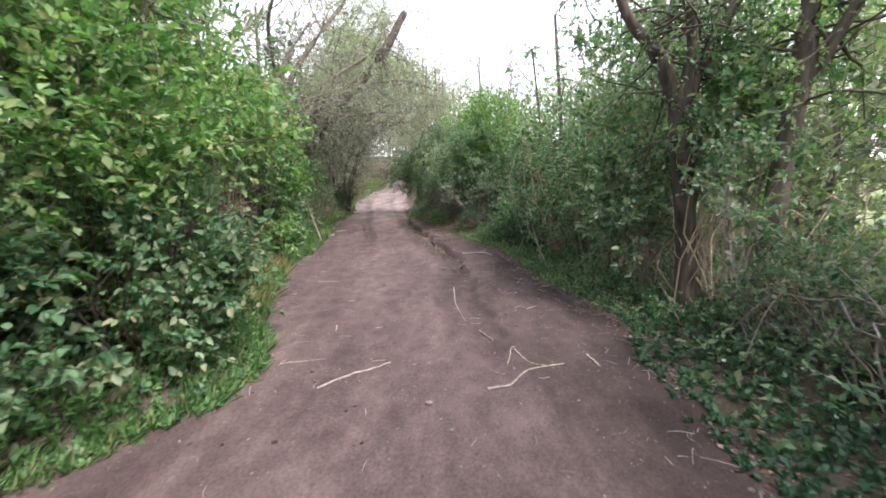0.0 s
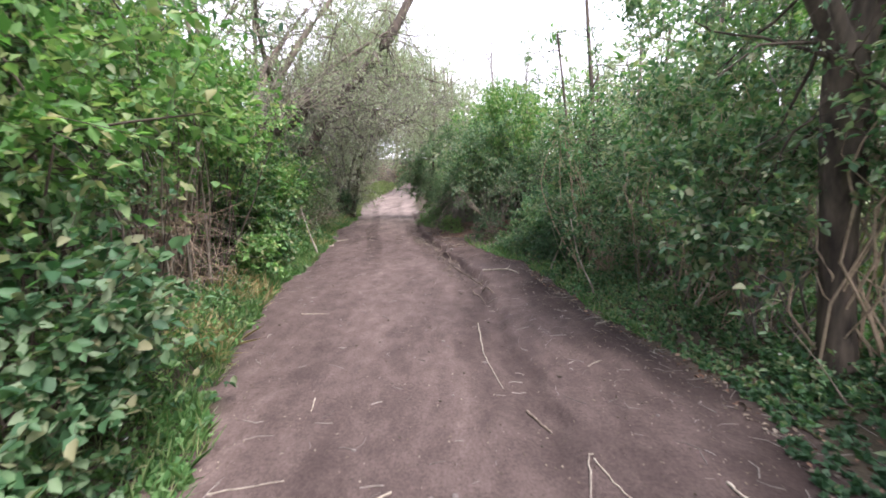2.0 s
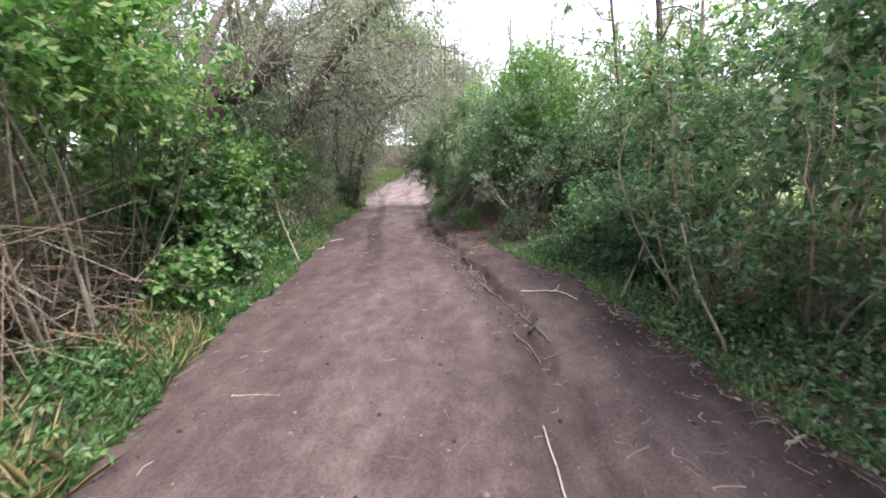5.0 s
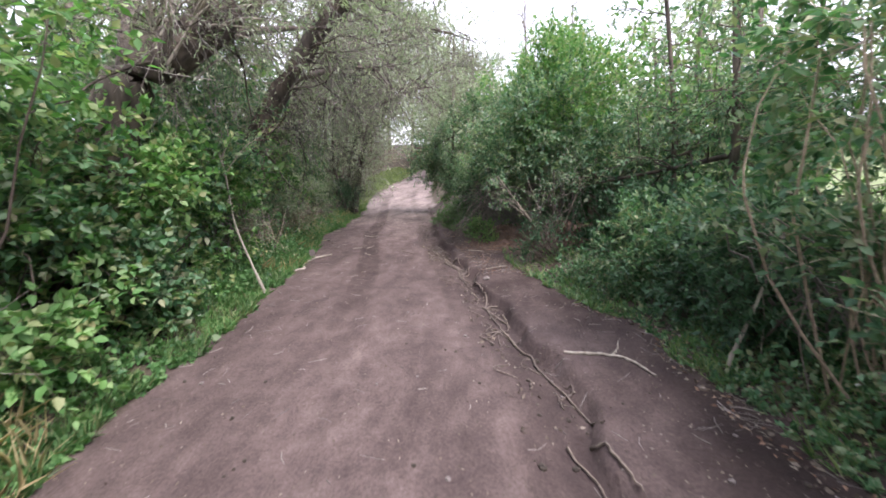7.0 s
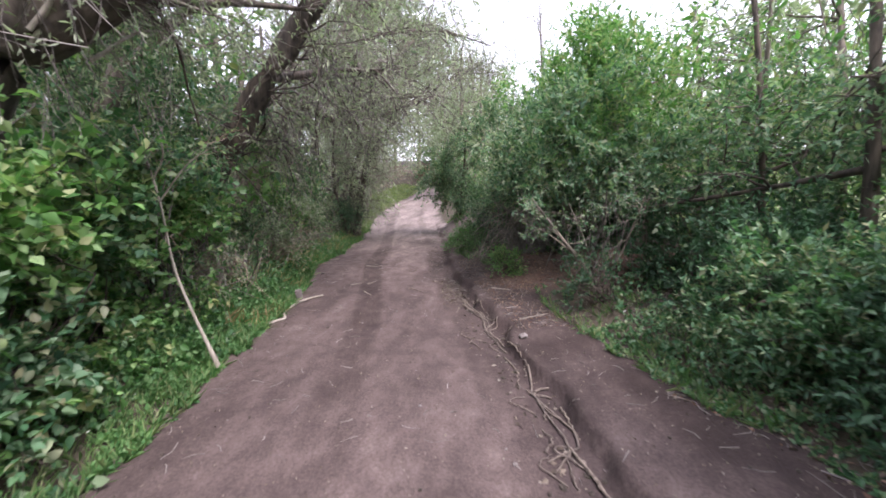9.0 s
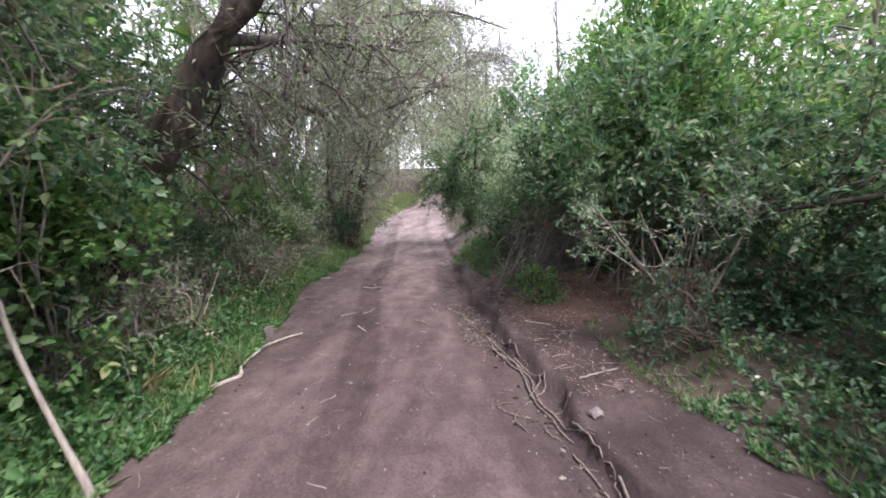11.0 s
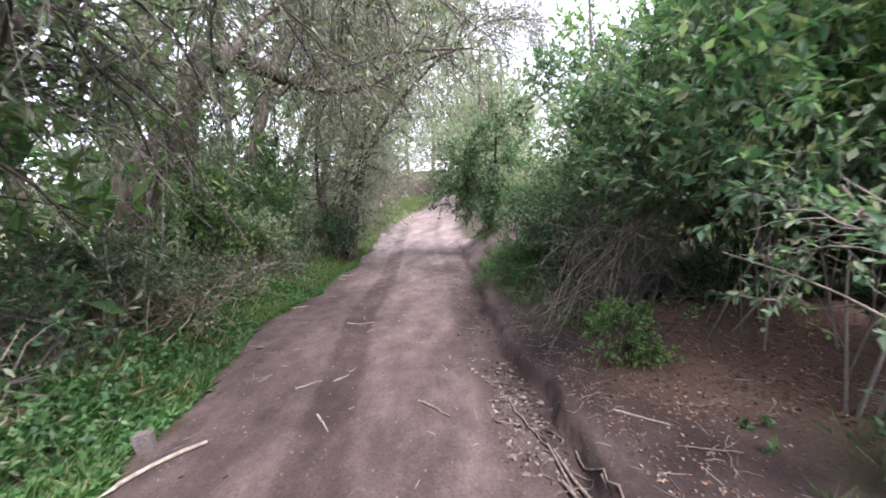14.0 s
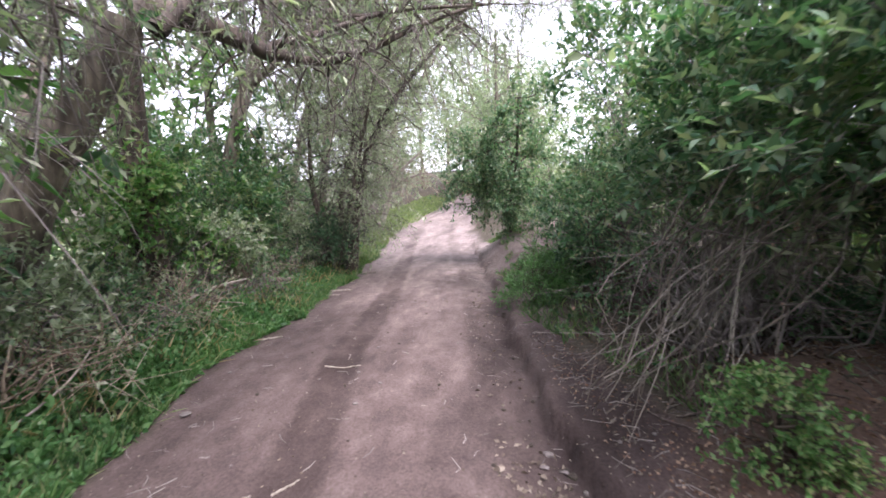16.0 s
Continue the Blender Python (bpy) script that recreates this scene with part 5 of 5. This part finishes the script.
herbs("weeds", 4200, 4.2, 13, 1, 2.0, 0.2, (0.05, 0.034), LEAF_BRAMBLE, "low leafy weeds at the track's edge", 45, 1.0, bare=-0.9)
herbs("ivy", 1400, -0.5, 5, 1, 1.4, 0.14, (0.05, 0.036), LEAF_DARK, "glossy dark ivy on the bank", 49, 1.1, -1.0)
herbs("undergrowth", 3200, -1, 30, -1, 3.2, 0.4, (0.07, 0.04), LEAF_BRAMBLE, "shaded undergrowth on the bank", 46, 0.7)
herbs("undergrowth", 3200, -1, 30, 1, 3.0, 0.35, (0.07, 0.04), LEAF_BRAMBLE, "shaded undergrowth on the bank", 47, 0.7)


def meadow(n, seed):
    rng = np.random.RandomState(seed)
    x, y = rng.uniform(4.5, 16, n), rng.uniform(-4, 34, n)
    base = np.stack([x, y, height(x, y) - 0.02], 1)
    way = rng.normal(size=base.shape) * 0.35 + np.array([0, 0, 1.0])
    return tagged(mesh_object("meadow_grass", *leaves(base, way, 0.45, 0.03, rng), MEADOW), "pale sunny meadow grass beyond the hedge", "grass", kind="stuff")


meadow(15000, 51)


def litter(name, n, place, size, material, label, seed):
    rng = np.random.RandomState(seed)
    x, y = place(rng, n)
    base = np.stack([x, y, height(x, y) + 0.006], 1)
    way = rng.normal(size=base.shape) * np.array([1, 1, 0.18])
    return tagged(mesh_object(name, *leaves(base, way, size, size * 0.55, rng, False), material), label, "litter", kind="stuff")


def in_alcove(r, n):
    x, y = r.uniform(-1.2, 4.0, n), r.uniform(12.5, 18, n)
    keep = (alcove(x, y) > 0.25 * r.rand(n) + 0.1) & (x > line(GULLY, y) + 0.12)
    return x[keep], y[keep]


def on_edges(r, n):
    y = r.uniform(0, 26, n)
    a, b = line(EDGE_LEFT, y), line(EDGE_RIGHT, y)
    s = r.rand(n)
    s = np.where(r.rand(n) < 0.6, 0.72 + 0.32 * r.rand(n), np.where(r.rand(n) < 0.5, 0.12 * r.rand(n), s))
    return a + (b - a) * s, y


litter("leaf_litter", 12000, in_alcove, 0.038, LITTER, "brown dead leaves in the hollow under the bush", 61)
def round_hollow(r, n):
    y = r.uniform(12.0, 17.5, n)
    x = line(GULLY, y) + 0.2 + 2.6 * r.rand(n) ** 1.1
    keep = waves(x, y, 3.3, 31) > -0.5
    return x[keep], y[keep]


litter("leaf_litter", 4200, round_hollow, 0.028, LITTER, "thin scatter of brown leaves round the hollow", 66)
litter("leaf_litter", 2200, round_hollow, 0.03, DEBRIS, "grey chips and bits of bark round the hollow", 67)
fallen = random.Random(68)
for k in range(34):
    x, y = fallen.uniform(0.2, 2.4), fallen.uniform(12.2, 16.2)
    x += float(line(GULLY, y)) + 0.1
    turn, size = fallen.uniform(0, 6.28), fallen.uniform(0.12, 0.5)
    bow = size * fallen.uniform(-0.18, 0.18)
    dx, dy = math.cos(turn) * size, math.sin(turn) * size
    stick("dry_stick", ((x, y), (x + 0.5 * dx - bow * math.sin(turn), y + 0.5 * dy + bow * math.cos(turn), 0.01), (x + dx, y + dy)), fallen.uniform(0.004, 0.011),
          "thin dry stick lying among dead leaves", (BARK_GREY, ROOT_WOOD, BARK_DARK)[k % 3], "sticks in the hollow")
def on_right_bank(r, n):
    y = r.uniform(0, 10.5, n)
    return line(EDGE_RIGHT, y) - 0.25 + 1.5 * r.rand(n) ** 1.2, y


litter("leaf_litter", 2600, on_right_bank, 0.05, DEBRIS, "dry grey leaves and chips under the hedge", 71)
litter("leaf_litter", 1500, on_right_bank, 0.045, LITTER, "brown dead leaves under the hedge", 72)
litter("leaf_litter", 4200, on_edges, 0.022, DEBRIS, "scattered dead leaves and chips on the dirt", 62)
def on_track(r, n):
    y = r.uniform(0.5, 24, n)
    a, b = line(EDGE_LEFT, y), line(EDGE_RIGHT, y)
    return a + (b - a) * r.rand(n), y


def twig_litter(n, place, long, label, seed):
    """Short broken twigs strewn over the ground."""
    r = np.random.RandomState(seed)
    x, y = place(r, n)
    n = len(x)
    a, size = r.rand(n) * 6.28, long * r.uniform(0.3, 1.2, n)
    u = np.array([0.0, 0.5, 1.0])
    px = x[:, None] + (np.cos(a) * size)[:, None] * u + (0.12 * size * r.normal(size=n))[:, None] * np.sin(u * np.pi)
    py = y[:, None] + (np.sin(a) * size)[:, None] * u + (0.12 * size * r.normal(size=n))[:, None] * np.sin(u * np.pi)
    thick = r.uniform(0.0018, 0.0048, (n, 1)) * np.array([1, 0.9, 0.6])
    P = np.stack([px, py, height(px, py) + 0.8 * thick], -1)
    return tagged(mesh_object("twig_litter", *tubes(P, thick, 4), TWIG_GREY), label, "twigs", kind="stuff")


twig_litter(420, on_track, 0.12, "small broken twigs strewn over the dirt", 73)
twig_litter(520, on_edges, 0.16, "dry twigs along the edges of the track", 74)
twig_litter(600, round_hollow, 0.17, "thin dry twigs strewn over the hollow", 75)
twig_litter(500, on_right_bank, 0.22, "thin dry twigs under the hedge", 76)
litter("track_specks", 3800, on_track, 0.021, DEBRIS, "tiny pale and dark bits scattered over the dirt", 65)


def by_gully(r, n):
    y = np.where(r.rand(n) < 0.55, r.normal(14.5, 0.45, n), r.uniform(8, 20, n))
    return gully_line(y) - 0.08 - 0.42 * r.rand(n), y


litter("gully_debris", 700, by_gully, 0.05, DEBRIS, "heap of dry bark, leaves and twigs by the gully", 64)
turf("bright_verge", 9000, 24, 60, -1, 3.0, 0.3, 0.03, MEADOW, "sunny pale grass on the far verge", 50, 0.5, 1.0, -2.0)
litter("wood_chips", 1500, on_edges, 0.016, DEBRIS, "pale chips and husks scattered on the dirt", 63)
